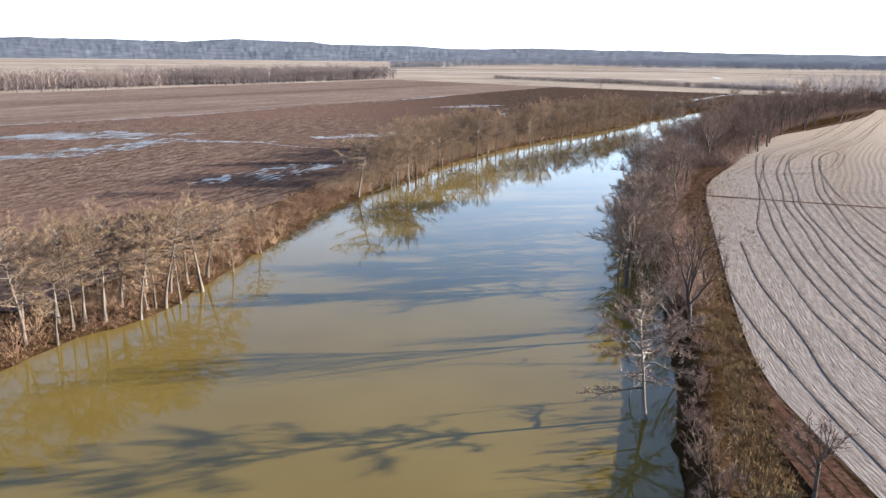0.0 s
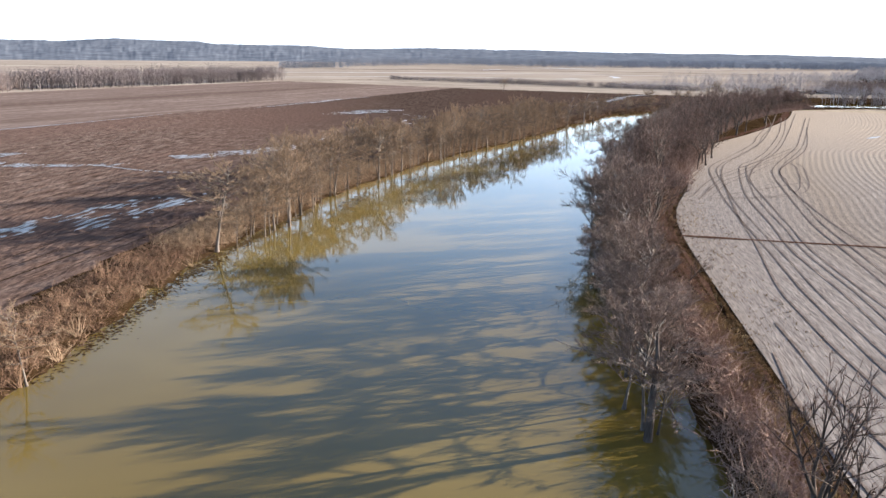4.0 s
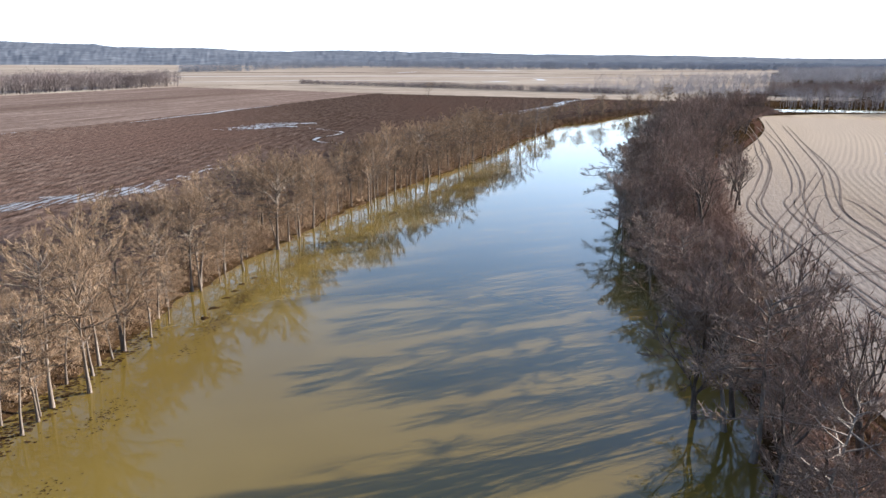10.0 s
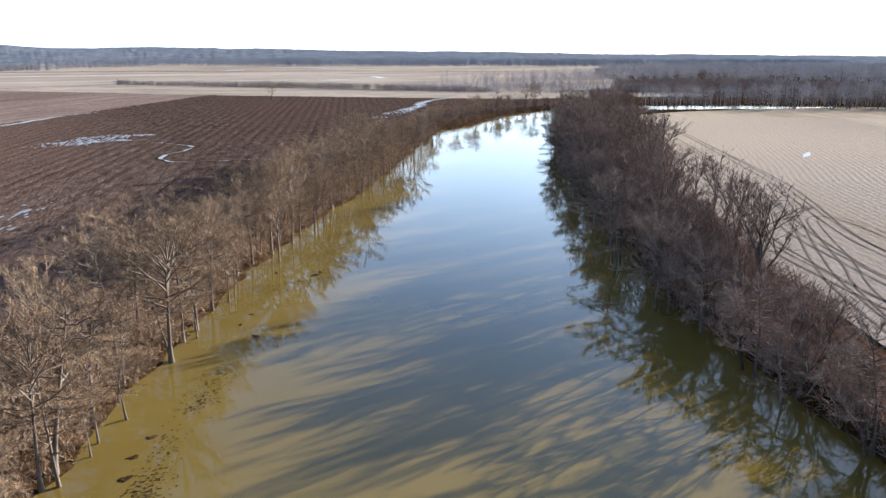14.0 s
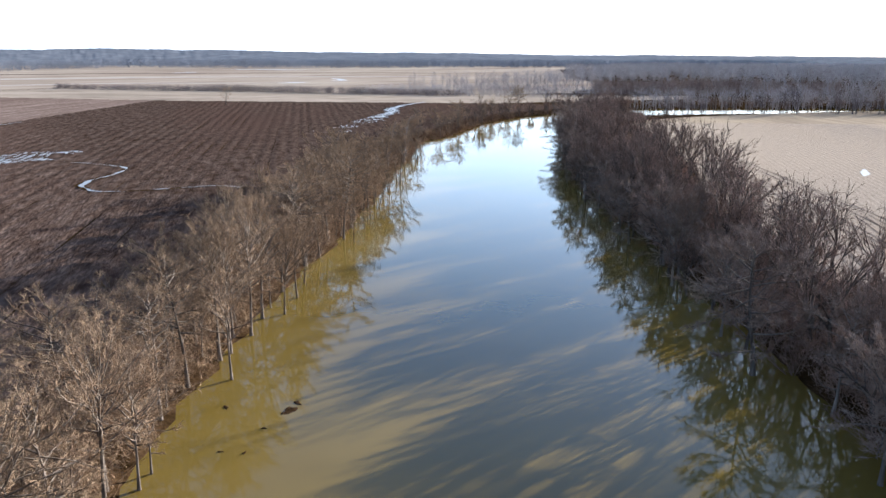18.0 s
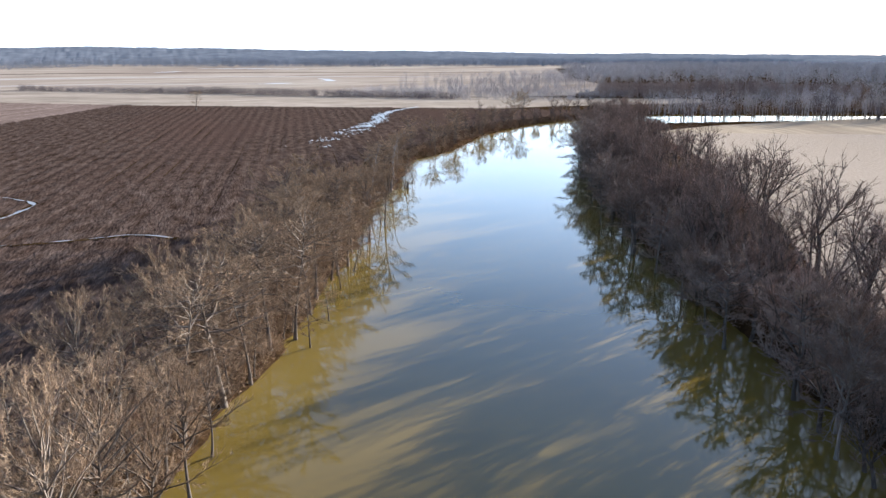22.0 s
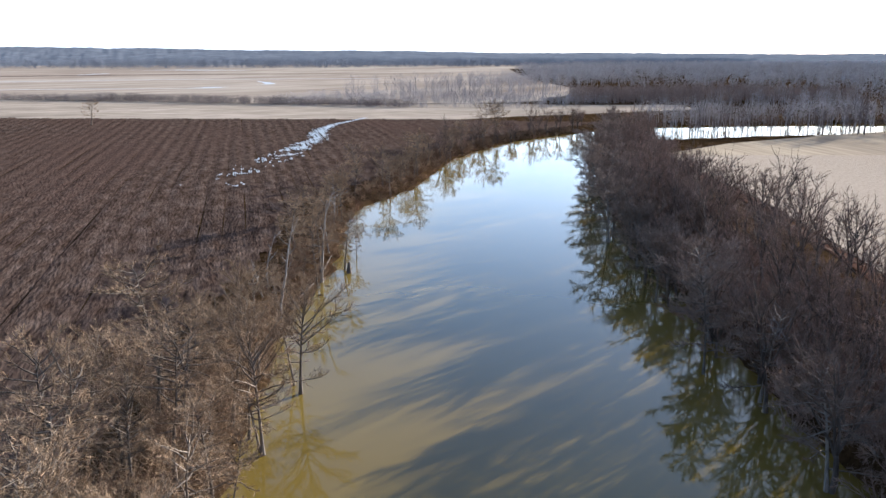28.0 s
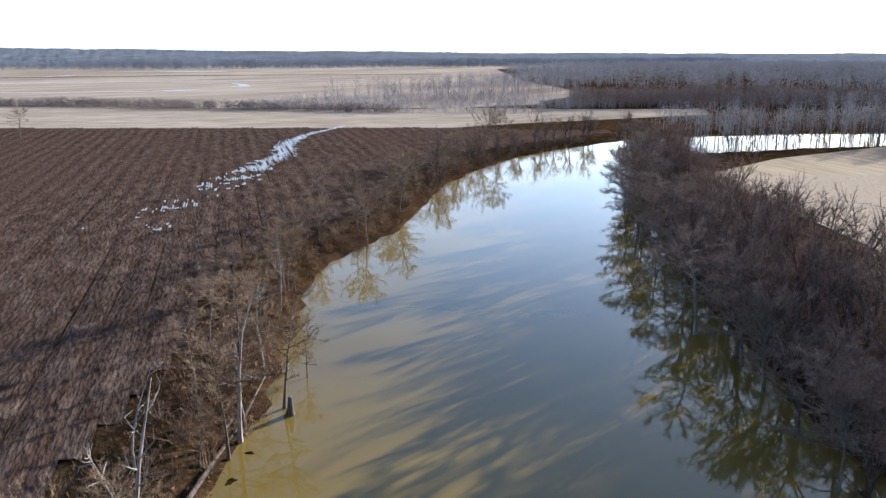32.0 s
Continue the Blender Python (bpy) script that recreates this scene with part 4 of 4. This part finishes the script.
belt(SHORE_R, 1, 212, 262, 4.0, (2, 9), hardwood, (0.75, 1.08), ALL, 4)
belt(SHORE_R, 1, 250, 395, 2.4, (2.5, 10), hardwood, (0.78, 1.1), ALL, 4)
belt(SHORE_R, 1, 200, 440, 3.6, (0.5, 12), hardwood, (0.28, 0.5), ALL, 6)
belt(SHORE_R, 1, 395, 456, 2.8, (2, 8), hardwood, (0.7, 1.0), ALL, 4)
belt(SHORE_R, 1, 225, 400, 8.0, (10, 17), tall, (0.7, 1.0), [0, 1, 2], 3)
belt(SHORE_R, 1, 100, 200, 4, (0.5, 5), bush, (0.3, 0.7), [0, 1, 2, 3])
belt(SHORE_R, 1, 20, 130, 4.0, (0.8, 4.5), bush, (0.2, 0.55), [0, 1, 2, 3])
hedge = Planter([make_tree("bank_thicket", "bush", 340 + k, 3.0, 800, BARK_DARK, TWIG_DARK, "dense dark thicket on the shaded lake bank", "bush", "thickets on the shaded bank", twig_len=0.6, twig_w=0.034) for k in range(3)])
belt(SHORE_R, 1, 20, 100, 1.7, (0.2, 2.8), hedge, (0.5, 0.95), [0, 1, 2], 2, 0.4)
bush.put(1, 20.1, 48.2, 1.2, 1.15, 3, rng)
belt(SHORE_R, 1, 100, 135, 2.2, (0.2, 2.6), hedge, (0.4, 0.8), [0, 1, 2], 2, 0.4)
belt(SHORE_R, 1, 135, 200, 1.8, (-0.8, 2.2), hedge, (0.5, 1.2), [0, 1, 2], 2, 0.4)
belt(SHORE_R, 1, 200, 455, 1.9, (-1.2, 5), hedge, (1.0, 1.8), [0, 1, 2], 2, 0.4)
belt(SHORE_R, 1, 120, 200, 3.2, (0, 4), dark_bush, (0.35, 0.75), [0, 1, 2])
belt(SHORE_R, 1, 200, 455, 1.8, (1, 13), dark_bush, (1.0, 1.9), [0, 1, 2])
belt(SHORE_L, -1, 452, 500, 3.4, (0, 9), hardwood, (0.45, 0.8), ALL)
BEND = smooth_line(LEFT_ON, 2.0)
for k in range(26):
    p = BEND[int(k * 9 + rng.uniform(0, 6))]
    hardwood.put(rng.choice(ALL), p.x + rng.uniform(-4, 8), p.y + rng.uniform(-4, 8), 0.1, rng.uniform(0.8, 1.15), 2, rng)


near_side = smooth_line(RIGHT_ON, 2.0)
for k in range(24):
    p = near_side[int(k * 4.2 + rng.uniform(0, 3))]
    hardwood.put(rng.choice(ALL), p.x + rng.uniform(-3, 3), p.y + rng.uniform(-4, 3), 0.2, rng.uniform(0.55, 0.85), 2, rng)


# bank grass
def tufts(name, spots, mat, label, height=(0.4, 0.9), blades=5):
    b = Buf()
    random.seed(5)
    for x, y, z in spots:
        h = random.uniform(*height)
        for _ in range(blades):
            a = random.uniform(0, 2 * math.pi)
            p = Vector((x + random.uniform(-0.25, 0.25), y + random.uniform(-0.25, 0.25), z - 0.05))
            b.blade(p, p + Vector((math.cos(a) * 0.35 * h, math.sin(a) * 0.35 * h, h * random.uniform(0.6, 1.0))), 0.07)
    tagged(new(name, b.mesh(name, mat)), label, "grass", kind="stuff")


def bank_spots(shore, sign, lo, hi, n, depth):
    pts = [(a, c - a) for a, c in zip(shore, offset(shore, sign)) if lo <= a.y < hi]
    out, crest = [], []
    for _ in range(n):
        a, s = rng.choice(pts)
        d = depth[0] + (depth[1] - depth[0]) * rng.random()
        out.append((a.x + s.x * d + rng.uniform(-1, 1), a.y + s.y * d + rng.uniform(-1, 1)))
        crest.append(min(1.3, d * 1.2 - 0.4) if shore is SHORE_R and d < 4.5 else -1.0)
    xy = np.array(out)
    z = ground_z(xy[:, 0], xy[:, 1], lake_depth(xy[:, 0], xy[:, 1]))
    return [(x, y, h) for (x, y), h in zip(out, np.maximum(z, crest)) if h > 0.1]


tufts("dry_grass", bank_spots(SHORE_R, 1, 10, 125, 11000, (3.2, 6.6)) + bank_spots(SHORE_R, 1, 110, 440, 4500, (2, 16)), GRASS, "tawny dead grass on the lake bank", (0.25, 0.6), 6)
def tangle(name, spots, mat, label, height, blades, seed, width=0.035):
    """Low tangled brush: many crossing thin stems."""
    b = Buf()
    random.seed(seed)
    for x, y, z in spots:
        h = random.uniform(*height)
        for _ in range(blades):
            a, c = random.uniform(0, 2 * math.pi), random.uniform(0.2, 1.0)
            p = Vector((x + random.uniform(-0.7, 0.7), y + random.uniform(-0.7, 0.7), z + h * random.uniform(-0.1, 0.5)))
            b.blade(p, p + Vector((math.cos(a) * c * h * 0.8, math.sin(a) * c * h * 0.8, h * random.uniform(0.1, 0.6))), width)
    tagged(new(name, b.mesh(name, mat)), label, "undergrowth", kind="stuff")


verge = [(p.x + rng.uniform(-1.2, 0.9), p.y + rng.uniform(-1, 1)) for p in offset(smooth_line(EDGE[1:8], 1.0), -2.3) for _ in range(9)]
tufts("dry_grass", [(x, y, FIELD_Z) for x, y in verge], TWIG_RED, "trampled russet weeds on the dirt lane", (0.1, 0.3), 5)
tufts("dry_grass", bank_spots(SHORE_R, 1, 85, 130, 1800, (1.2, 4.6)) + bank_spots(SHORE_R, 1, 130, 240, 3600, (1.2, 9)), TWIG_RED, "russet dead grass along the crest of the bank", (0.3, 0.7), 6)
tangle("undergrowth", bank_spots(SHORE_L, -1, 156, 350, 7500, (-0.8, 9)), TWIG_TAN, "tangled grey-tan undergrowth beneath the cypresses", (1.0, 3.0), 11, 15, 0.03)
tangle("undergrowth", bank_spots(SHORE_L, -1, 60, 158, 3600, (0, 9)), TWIG_RED, "tangled russet and tan brush on the lake bank", (0.7, 1.9), 9, 16)
tangle("undergrowth", bank_spots(SHORE_L, -1, 345, 495, 2400, (0, 7.5)), TWIG_RED, "tangled brown brush at the lake margin", (0.4, 1.1), 8, 17)
tangle("undergrowth", bank_spots(SHORE_R, 1, 84, 225, 2600, (0.0, 4)) + bank_spots(SHORE_R, 1, 205, 455, 8500, (-0.5, 15)), TWIG_DARK, "tangled dark brush beneath the bank trees", (1.0, 3.4), 9, 18, 0.055)
# Mostly hidden, added to block low sun that slips under the crowns.
tangle("undergrowth", bank_spots(SHORE_R, 1, 200, 455, 3200, (5, 13)), TWIG_DARK, "tall dark brush added deep under the bank trees to shade the water", (3.0, 5.5), 9, 19, 0.07)
tufts("dry_grass", bank_spots(SHORE_L, -1, 40, 490, 9000, (-0.5, 10.5)), TWIG_RED, "russet dead weeds along the lake bank", (0.3, 0.7))


# ---- far woods ----
def woods(name, poly, count, h, mat, label, seed, blades=90, spread=0.3, start=0.25, bw=0.22):
    """Many small far trees in one mesh: a stem and a round crown of upswept twigs each."""
    rnd = np.random.RandomState(seed)
    P = np.array(poly, float)
    lo, hi = P.min(0), P.max(0)
    pts = np.zeros((0, 2))
    while len(pts) < count:
        c = rnd.uniform(lo, hi, (count * 3, 2))
        pts = np.vstack([pts, c[inside(c, poly)]])
    pts = pts[:count]
    H = rnd.uniform(h[0], h[1], count) * (0.85 + 0.3 * hash_noise(pts[:, 0], pts[:, 1], 40, seed))
    n = blades + 2
    m = count * n
    T = np.repeat(np.arange(count), n)
    k = np.tile(np.arange(n), count)
    HT = H[T]
    ang = rnd.uniform(0, 2 * np.pi, m)
    u = rnd.uniform(-1, 1, m)
    rr = rnd.uniform(0.35, 1, m) ** 0.5
    mid, half = (1 + start) / 2, (1 - start) / 2
    rad = HT * spread * np.sqrt(1 - u * u) * rr
    tip = np.stack([np.cos(ang) * rad, np.sin(ang) * rad, HT * (mid + half * u * rr)], 1)
    ln = HT * rnd.uniform(0.07, 0.15, m)
    lean = rnd.uniform(0.3, 1.4, m) * rad / (HT * spread)
    out = np.stack([np.cos(ang) * lean, np.sin(ang) * lean, rnd.uniform(0.3, 0.9, m)], 1)
    base = tip - out * ln[:, None]
    w = np.full(m, bw) * rnd.uniform(0.6, 1.3, m)
    stem = k < 2
    base[stem] = 0
    tip[stem] = 0
    tip[stem, 2] = HT[stem] * 0.85
    w[stem] = HT[stem] * 0.03
    sa = rnd.uniform(0, np.pi, m)
    side = np.stack([np.cos(sa), np.sin(sa), np.zeros(m)], 1) * w[:, None] / 2
    org = np.zeros((m, 3))
    org[:, :2] = pts[T]
    org[:, 2] = FIELD_Z - 0.1
    V = np.stack([org + base - side, org + base + side, org + tip], 1).reshape(-1, 3)
    me = bpy.data.meshes.new(name)
    me.vertices.add(len(V))
    me.vertices.foreach_set("co", V.ravel())
    me.loops.add(len(V))
    me.loops.foreach_set("vertex_index", np.arange(len(V), dtype=np.int32))
    me.polygons.add(m)
    me.polygons.foreach_set("loop_start", np.arange(0, len(V), 3, dtype=np.int32))
    me.materials.append(mat)
    me.update(calc_edges=True)
    me.validate()
    return tagged(new(name, me), label, "woods", kind="stuff")


woods("woodland", [(-32, 800), (-178, 592), (-250, 482), (-340, 360), (-420, 440), (-300, 640), (-120, 900), (-30, 900)], 1300, (11, 15), WOODS_BROWN, "grey-brown bare woodland beyond the ploughed field", 1, 80, 0.36, 0.2, 0.26)
woods("sapling_stand", [(-188, 610), (-265, 510), (-340, 412), (-352, 420), (-285, 525), (-205, 632)], 900, (10, 13), WOODS_PALE, "pale dense stand of young bare trees at the field edge", 2, 60, 0.2, 0.05, 0.2)
woods("woodland", [(-36, 802), (-122, 690), (-186, 614), (-204, 632), (-140, 710), (-50, 830)], 420, (12, 15), WOODS_BROWN, "grey-brown bare woodland edge beyond the ploughed field", 22, 100, 0.36, 0.15, 0.26)
woods("grove", [(405, 500), (470, 460), (540, 440), (600, 460), (540, 520), (430, 560)], 110, (9, 13), HAZED_WOODS, "open grove of slender bare trees behind the channel", 21, 60, 0.28, 0.25, 0.2)
woods("woodland", [(560, 520), (600, 450), (680, 370), (800, 260), (1500, 700), (1900, 1300), (1300, 1500), (950, 1350), (640, 930), (560, 720), (640, 600)], 4800, (11, 15), HAZED_WOODS, "dark bare woodland behind the flooded channel", 3, 36, 0.36, 0.05, bw=0.75)
woods("sapling_stand", [(378, 606), (430, 572), (520, 520), (560, 545), (470, 620), (420, 650)], 1100, (9, 11), WOODS_PALE, "dense even stand of young bare trees", 4, 52, 0.17, 0.1)
woods("flooded_woods", [(285, 466), (330, 448), (395, 410), (470, 355), (600, 255), (660, 290), (520, 385), (440, 440), (372, 484), (318, 505)], 850, (9, 13), HAZED_WOODS, "slender bare trees standing in the flooded channel", 11, 70, 0.26, 0.3, 0.16)
woods("tree_row", [(290, 457), (345, 437), (392, 408), (460, 360), (560, 280), (740, 150), (734, 143), (555, 270), (455, 350), (388, 399), (341, 428), (288, 449)], 260, (9, 13), WOODS_BROWN, "row of slender dark bare trees along the flooded channel", 24, 60, 0.26, 0.25, 0.24)
woods("scrub", [(70, 862), (174, 766), (240, 691), (287, 630), (300, 640), (250, 705), (180, 785), (75, 880)], 1300, (3, 5), WOODS_BROWN, "low dark scrub along a far field edge", 5, 30, 0.6, 0.05, 0.4)
woods("scrub", [(240, 691), (287, 629), (338, 585), (400, 590), (420, 640), (380, 720), (300, 760)], 1000, (3, 7), HAZED_WOODS, "tall pale scrub beyond the grass strip", 6, 40, 0.4, 0.05)
woods("tree_line", [(300, 740), (400, 660), (620, 800), (900, 1100), (700, 1000), (420, 800), (330, 780)], 500, (9, 15), HAZED_WOODS, "open line of bare trees across the far fields", 7, 70, 0.28)
woods("far_woods", [(50, 1500), (250, 1770), (478, 1640), (757, 1580), (1100, 1530), (1900, 1500), (2000, 1700), (1000, 1800), (400, 2000), (50, 1800)], 2600, (15, 19), HAZED_FAR_WOODS,
      "dark band of far woods below the hills, blue-grey haze in its colour", 8, 32, 0.45, 0.05, 0.9)
woods("far_woods", [(-61, 1340), (46, 1440), (60, 1480), (-60, 1400)], 200, (11, 15), HAZED_FAR_WOODS, "small far grove in open fields", 9, 45, 0.4, 0.05, 0.7)

# dead trees, a fallen log and flotsam at the west shore
SNAG_BARK = material("bleached_wood", [(0.096, 0.080, 0.068), (0.176, 0.152, 0.132), (0.288, 0.264, 0.232)], 1.5, stretch=(4, 4, 0.5), bump=0.02, bump_scale=10)


def dead_tree(x, y, height, lean, seed, n=6, thick=1.0, bark=None):
    random.seed(seed)
    ob = tagged(new("dead_tree"), "bleached dead tree with broken bare limbs at the shore", "tree", "dead trees at the shore")
    ob.matrix_basis = pose(x, y, z_at(x, y), lean[0], lean[1], random.uniform(0, 360))
    b = Buf()
    line = bent((0, 0, -0.5), (0, 0, 1), height + 0.5, 8, 0, 0.07)
    b.tube(line, [0.0155 * thick * height * (1.5 if k == 0 else 1 - 0.1 * k) for k in range(9)], 7)
    part("trunk", b.mesh("trunk", bark or SNAG_BARK, True), ob)
    for k in range(n):
        b = Buf()
        p, _ = along(line, random.uniform(0.4, 0.97))
        a = random.uniform(0, 2 * math.pi)
        q = bent(p, (math.cos(a), math.sin(a), random.uniform(0.2, 1.0)), height * random.uniform(0.1, 0.26), 4, 0.05, 0.2)
        b.tube(q, [0.05, 0.045, 0.036, 0.027, 0.015], 4)
        for _ in range(3):
            p2, d2 = along(q, random.uniform(0.3, 0.9))
            b.tube(bent(p2, rand_dir(d2, 0.6), 0.8, 2, 0.02, 0.2), [0.022, 0.016, 0.006], 3)
        part("limb", b.mesh("limb", SNAG_BARK, True), ob)
    return ob


for k, (x, y, h, ln) in enumerate([(113, 371, 12.5, (2, 3)), (105, 369, 7.0, (8, -18)), (103, 366, 5.5, (-10, 24)), (120, 383, 8.0, (3, -4)), (128, 397, 9.0, (0, 5)), (18, 62, 6.5, (5, 2)),
                                   (38, 126, 7.5, (-4, 6)), (48, 163, 6.0, (12, 10)), (101.6, 357.5, 12.2, (2, -4)), (35.6, 125.5, 7.4, (2, 5)), (29.2, 108.1, 5.2, (4, -12)), (33.2, 106.7, 3.2, (3, 6)), (40.1, 128.9, 7.3, (-2, 3)), (28, 80, 6.4, (0, -38)), (26, 95, 10.8, (1, 1)), (31, 104, 7.0, (3, -12)), (24.5, 70, 6.0, (4, -30))]):
    dead_tree(x, y, h, ln, 500 + k, 6, 2.6 if (x, y) in ((26, 95), (33.2, 106.7)) else 1.0, BARK_DARK if (x, y) == (26, 95) else None)

b = Buf()
random.seed(61)
log_line = [Vector((106.5, 363.5, 0.9)), Vector((110, 368.5, 0.35)), Vector((114, 373.5, 0.1)), Vector((118.5, 379, 1.1))]
b.tube(log_line, [0.2, 0.18, 0.14, 0.06], 7)
for t in (0.3, 0.5, 0.7, 0.85):
    p, d = along(log_line, t)
    b.tube(bent(p, rand_dir(d, 0.8) + Vector((0, 0, 0.6)), 1.3, 3, 0, 0.15), [0.05, 0.035, 0.02, 0.01], 4)
tagged(new("fallen_log", b.mesh("fallen_log", BARK_DARK, True)), "dark fallen log sloping from the bank into the water", "log")
b = Buf()
b.tube([(118, 373, -0.5), (118, 373, 0.2), (118.05, 373, 0.8), (118.1, 373.05, 1.5)], [0.5, 0.36, 0.24, 0.17], 9)
tagged(new("cypress_stump", b.mesh("cypress_stump", BARK_DARK, True)), "dark broken cypress stump standing in the water", "stump")


def flotsam(x, y, size, seed):
    """A low ragged mat of floating leaves and sticks."""
    rnd = random.Random(seed)
    n = 18
    ring = [size * (0.6 + 0.2 * math.sin(2 * math.pi * k / n + seed) + 0.14 * math.sin(6 * math.pi * k / n + 2 * seed) + rnd.uniform(-0.09, 0.09)) for k in range(n)]
    el, tu = rnd.uniform(0.35, 0.7), rnd.uniform(0, 6.28)
    v = [(0, 0, 0.05)]
    for f, z in ((0.55, 0.045), (1.0, -0.02)):
        for k in range(n):
            a = 2 * math.pi * k / n
            px, py = math.cos(a) * ring[k] * f, math.sin(a) * ring[k] * f * el
            v.append((px * math.cos(tu) - py * math.sin(tu), px * math.sin(tu) + py * math.cos(tu), z + rnd.uniform(-0.01, 0.02)))
    f = [(0, 1 + k, 1 + (k + 1) % n) for k in range(n)] + [(1 + k, 1 + n + k, 1 + n + (k + 1) % n, 1 + (k + 1) % n) for k in range(n)]
    me = bpy.data.meshes.new("flotsam")
    me.from_pydata(v, [], f)
    me.materials.append(BANK)
    ob = tagged(new("flotsam", me), "dark mat of floating leaves and sticks", "flotsam", "flotsam near the shore")
    ob.location = (x, y, 0)


for k, (x, y, sz) in enumerate([(36, 244, 1.6), (37.3, 245, 0.9), (32, 247, 0.7), (31, 239, 0.5), (29.6, 240, 0.4), (25, 232, 0.6), (23, 229, 0.8), (23.5, 225, 1.0), (33.5, 242, 0.45), (110.5, 366, 0.9),
                                (113, 369, 0.6), (8.6, 201.5, 1.0), (7.6, 199, 1.2), (9.5, 204.5, 0.9), (6.5, 195.5, 1.3), (11, 207, 0.8), (5.5, 192, 1.1)]):
    flotsam(x, y, sz, 700 + k)
def strewn_leaves(name, spots, label, size):
    """Loose dark leaves and bark scraps lying flat on the water."""
    b = Buf()
    for x, y in spots:
        r, a, n = rng.uniform(*size), rng.uniform(0, 6.28), len(b.v)
        z = 0.012 + 0.015 * rng.random()
        for k in range(5):
            w = a + 2 * math.pi * k / 5
            b.v.append(Vector((x + math.cos(w) * r * rng.uniform(0.5, 1.2), y + math.sin(w) * r * rng.uniform(0.4, 1.0), z)))
        b.f.append(tuple(range(n, n + 5)))
    tagged(new(name, b.mesh(name, LITTER)), label, "debris", kind="stuff")


LITTER = material("sodden_leaves", [(0.016, 0.009, 0.004), (0.032, 0.019, 0.009), (0.055, 0.034, 0.016)], 1.2, fine=(5, 0.3))
spots = []
for p in smooth_line([(-13, 137), (-9, 145), (-5, 152), (-3.5, 161), (-1.5, 169), (2.5, 179), (7.5, 193), (12, 205), (18.5, 217)], 0.8):
    dense = max(0.0, hash_noise(np.array([p.x]), np.array([p.y]), 4.0, 6)[0] - 0.2) * (1.3 if p.y > 175 else 0.5)
    spots += [(p.x + rng.gauss(0, 0.7), p.y + rng.gauss(0, 0.8)) for _ in range(int(75 * dense))]
strewn_leaves("floating_debris", spots, "streak of dark floating leaves and bark along the shallows", (0.04, 0.13))
spots = []
margin = [p for p in SHORE_L if 112 < p.y < 190]
for p, q in zip(margin, offset(margin, 1)):
    reach = 0.6 + 2.6 * math.sin(math.pi * (p.y - 112) / 78) * (0.5 + hash_noise(np.array([p.x]), np.array([p.y]), 9.0, 2)[0])
    for _ in range(int(95 * reach / 2.6)):
        d = abs(rng.gauss(0, 0.55)) * reach
        spots.append((p.x + (q.x - p.x) * d + rng.uniform(-1, 1), p.y + (q.y - p.y) * d + rng.uniform(-1, 1)))
strewn_leaves("leaf_litter", spots, "sodden brown leaves strewn over the shallows at the shore", (0.08, 0.24))

# lone tree in the far field
lone = cypress.put(2, 133, 612, FIELD_Z, 0.85, 1.0, rng)


# ---- hills ----
def hills():
    """Low wooded ridges: a lumpy canopy over three swells of ground."""
    az = np.radians(np.arange(-50, 85, 0.07))
    deg = np.degrees(az)
    top = np.interp(deg, [-75, -15, -8, 0, 6, 15, 30, 38, 60, 105], [62, 62, 58, 48, 42, 40, 34, 27, 23, 22])
    rows = [(2080, 0.0), (2160, 0.1), (2240, 0.2), (2330, 0.3), (2450, 0.38), (2600, 0.5), (2750, 0.55), (2900, 0.58), (3050, 0.66), (3250, 0.8), (3450, 0.84), (3650, 0.9), (3850, 1.0), (4000, 0.97), (4500, 0.0)]
    n = len(az)
    V = []
    for k, (r, f) in enumerate(rows):
        o = np.full(n, k * 37.0)
        rr = r + 50 * (hash_noise(deg, o, 2.5, 4) - 0.5) + 8 * (hash_noise(deg, o, 0.3, 6) - 0.5)
        swell = 1 + 0.34 * (hash_noise(deg, o + (k // 4) * 11, 4.0, 1) - 0.5) + 0.08 * (hash_noise(deg, o, 1.2, 2) - 0.5)
        lumps = 2.2 * (hash_noise(deg, o, 0.3, 3) - 0.4) + 1.3 * (hash_noise(deg, o, 0.13, 5) - 0.5)
        z = np.where(f > 0, top * f * swell + lumps * (0.5 + 0.5 * f), -2)
        V.append(np.stack([np.sin(az) * rr, np.cos(az) * rr, z], 1))
    V = np.concatenate(V)
    q = [(k * n + i, k * n + i + 1, (k + 1) * n + i + 1, (k + 1) * n + i) for k in range(len(rows) - 1) for i in range(n - 1)]
    me = bpy.data.meshes.new("hills")
    me.from_pydata(V.tolist(), [], q)
    me.materials.append(HAZED_HILL)
    me.polygons.foreach_set("use_smooth", [True] * len(me.polygons))
    me.update()
    tagged(new("backdrop_hills", me), "low wooded hills with blue-grey distance haze in their colour", "hills", kind="structure")


hills()
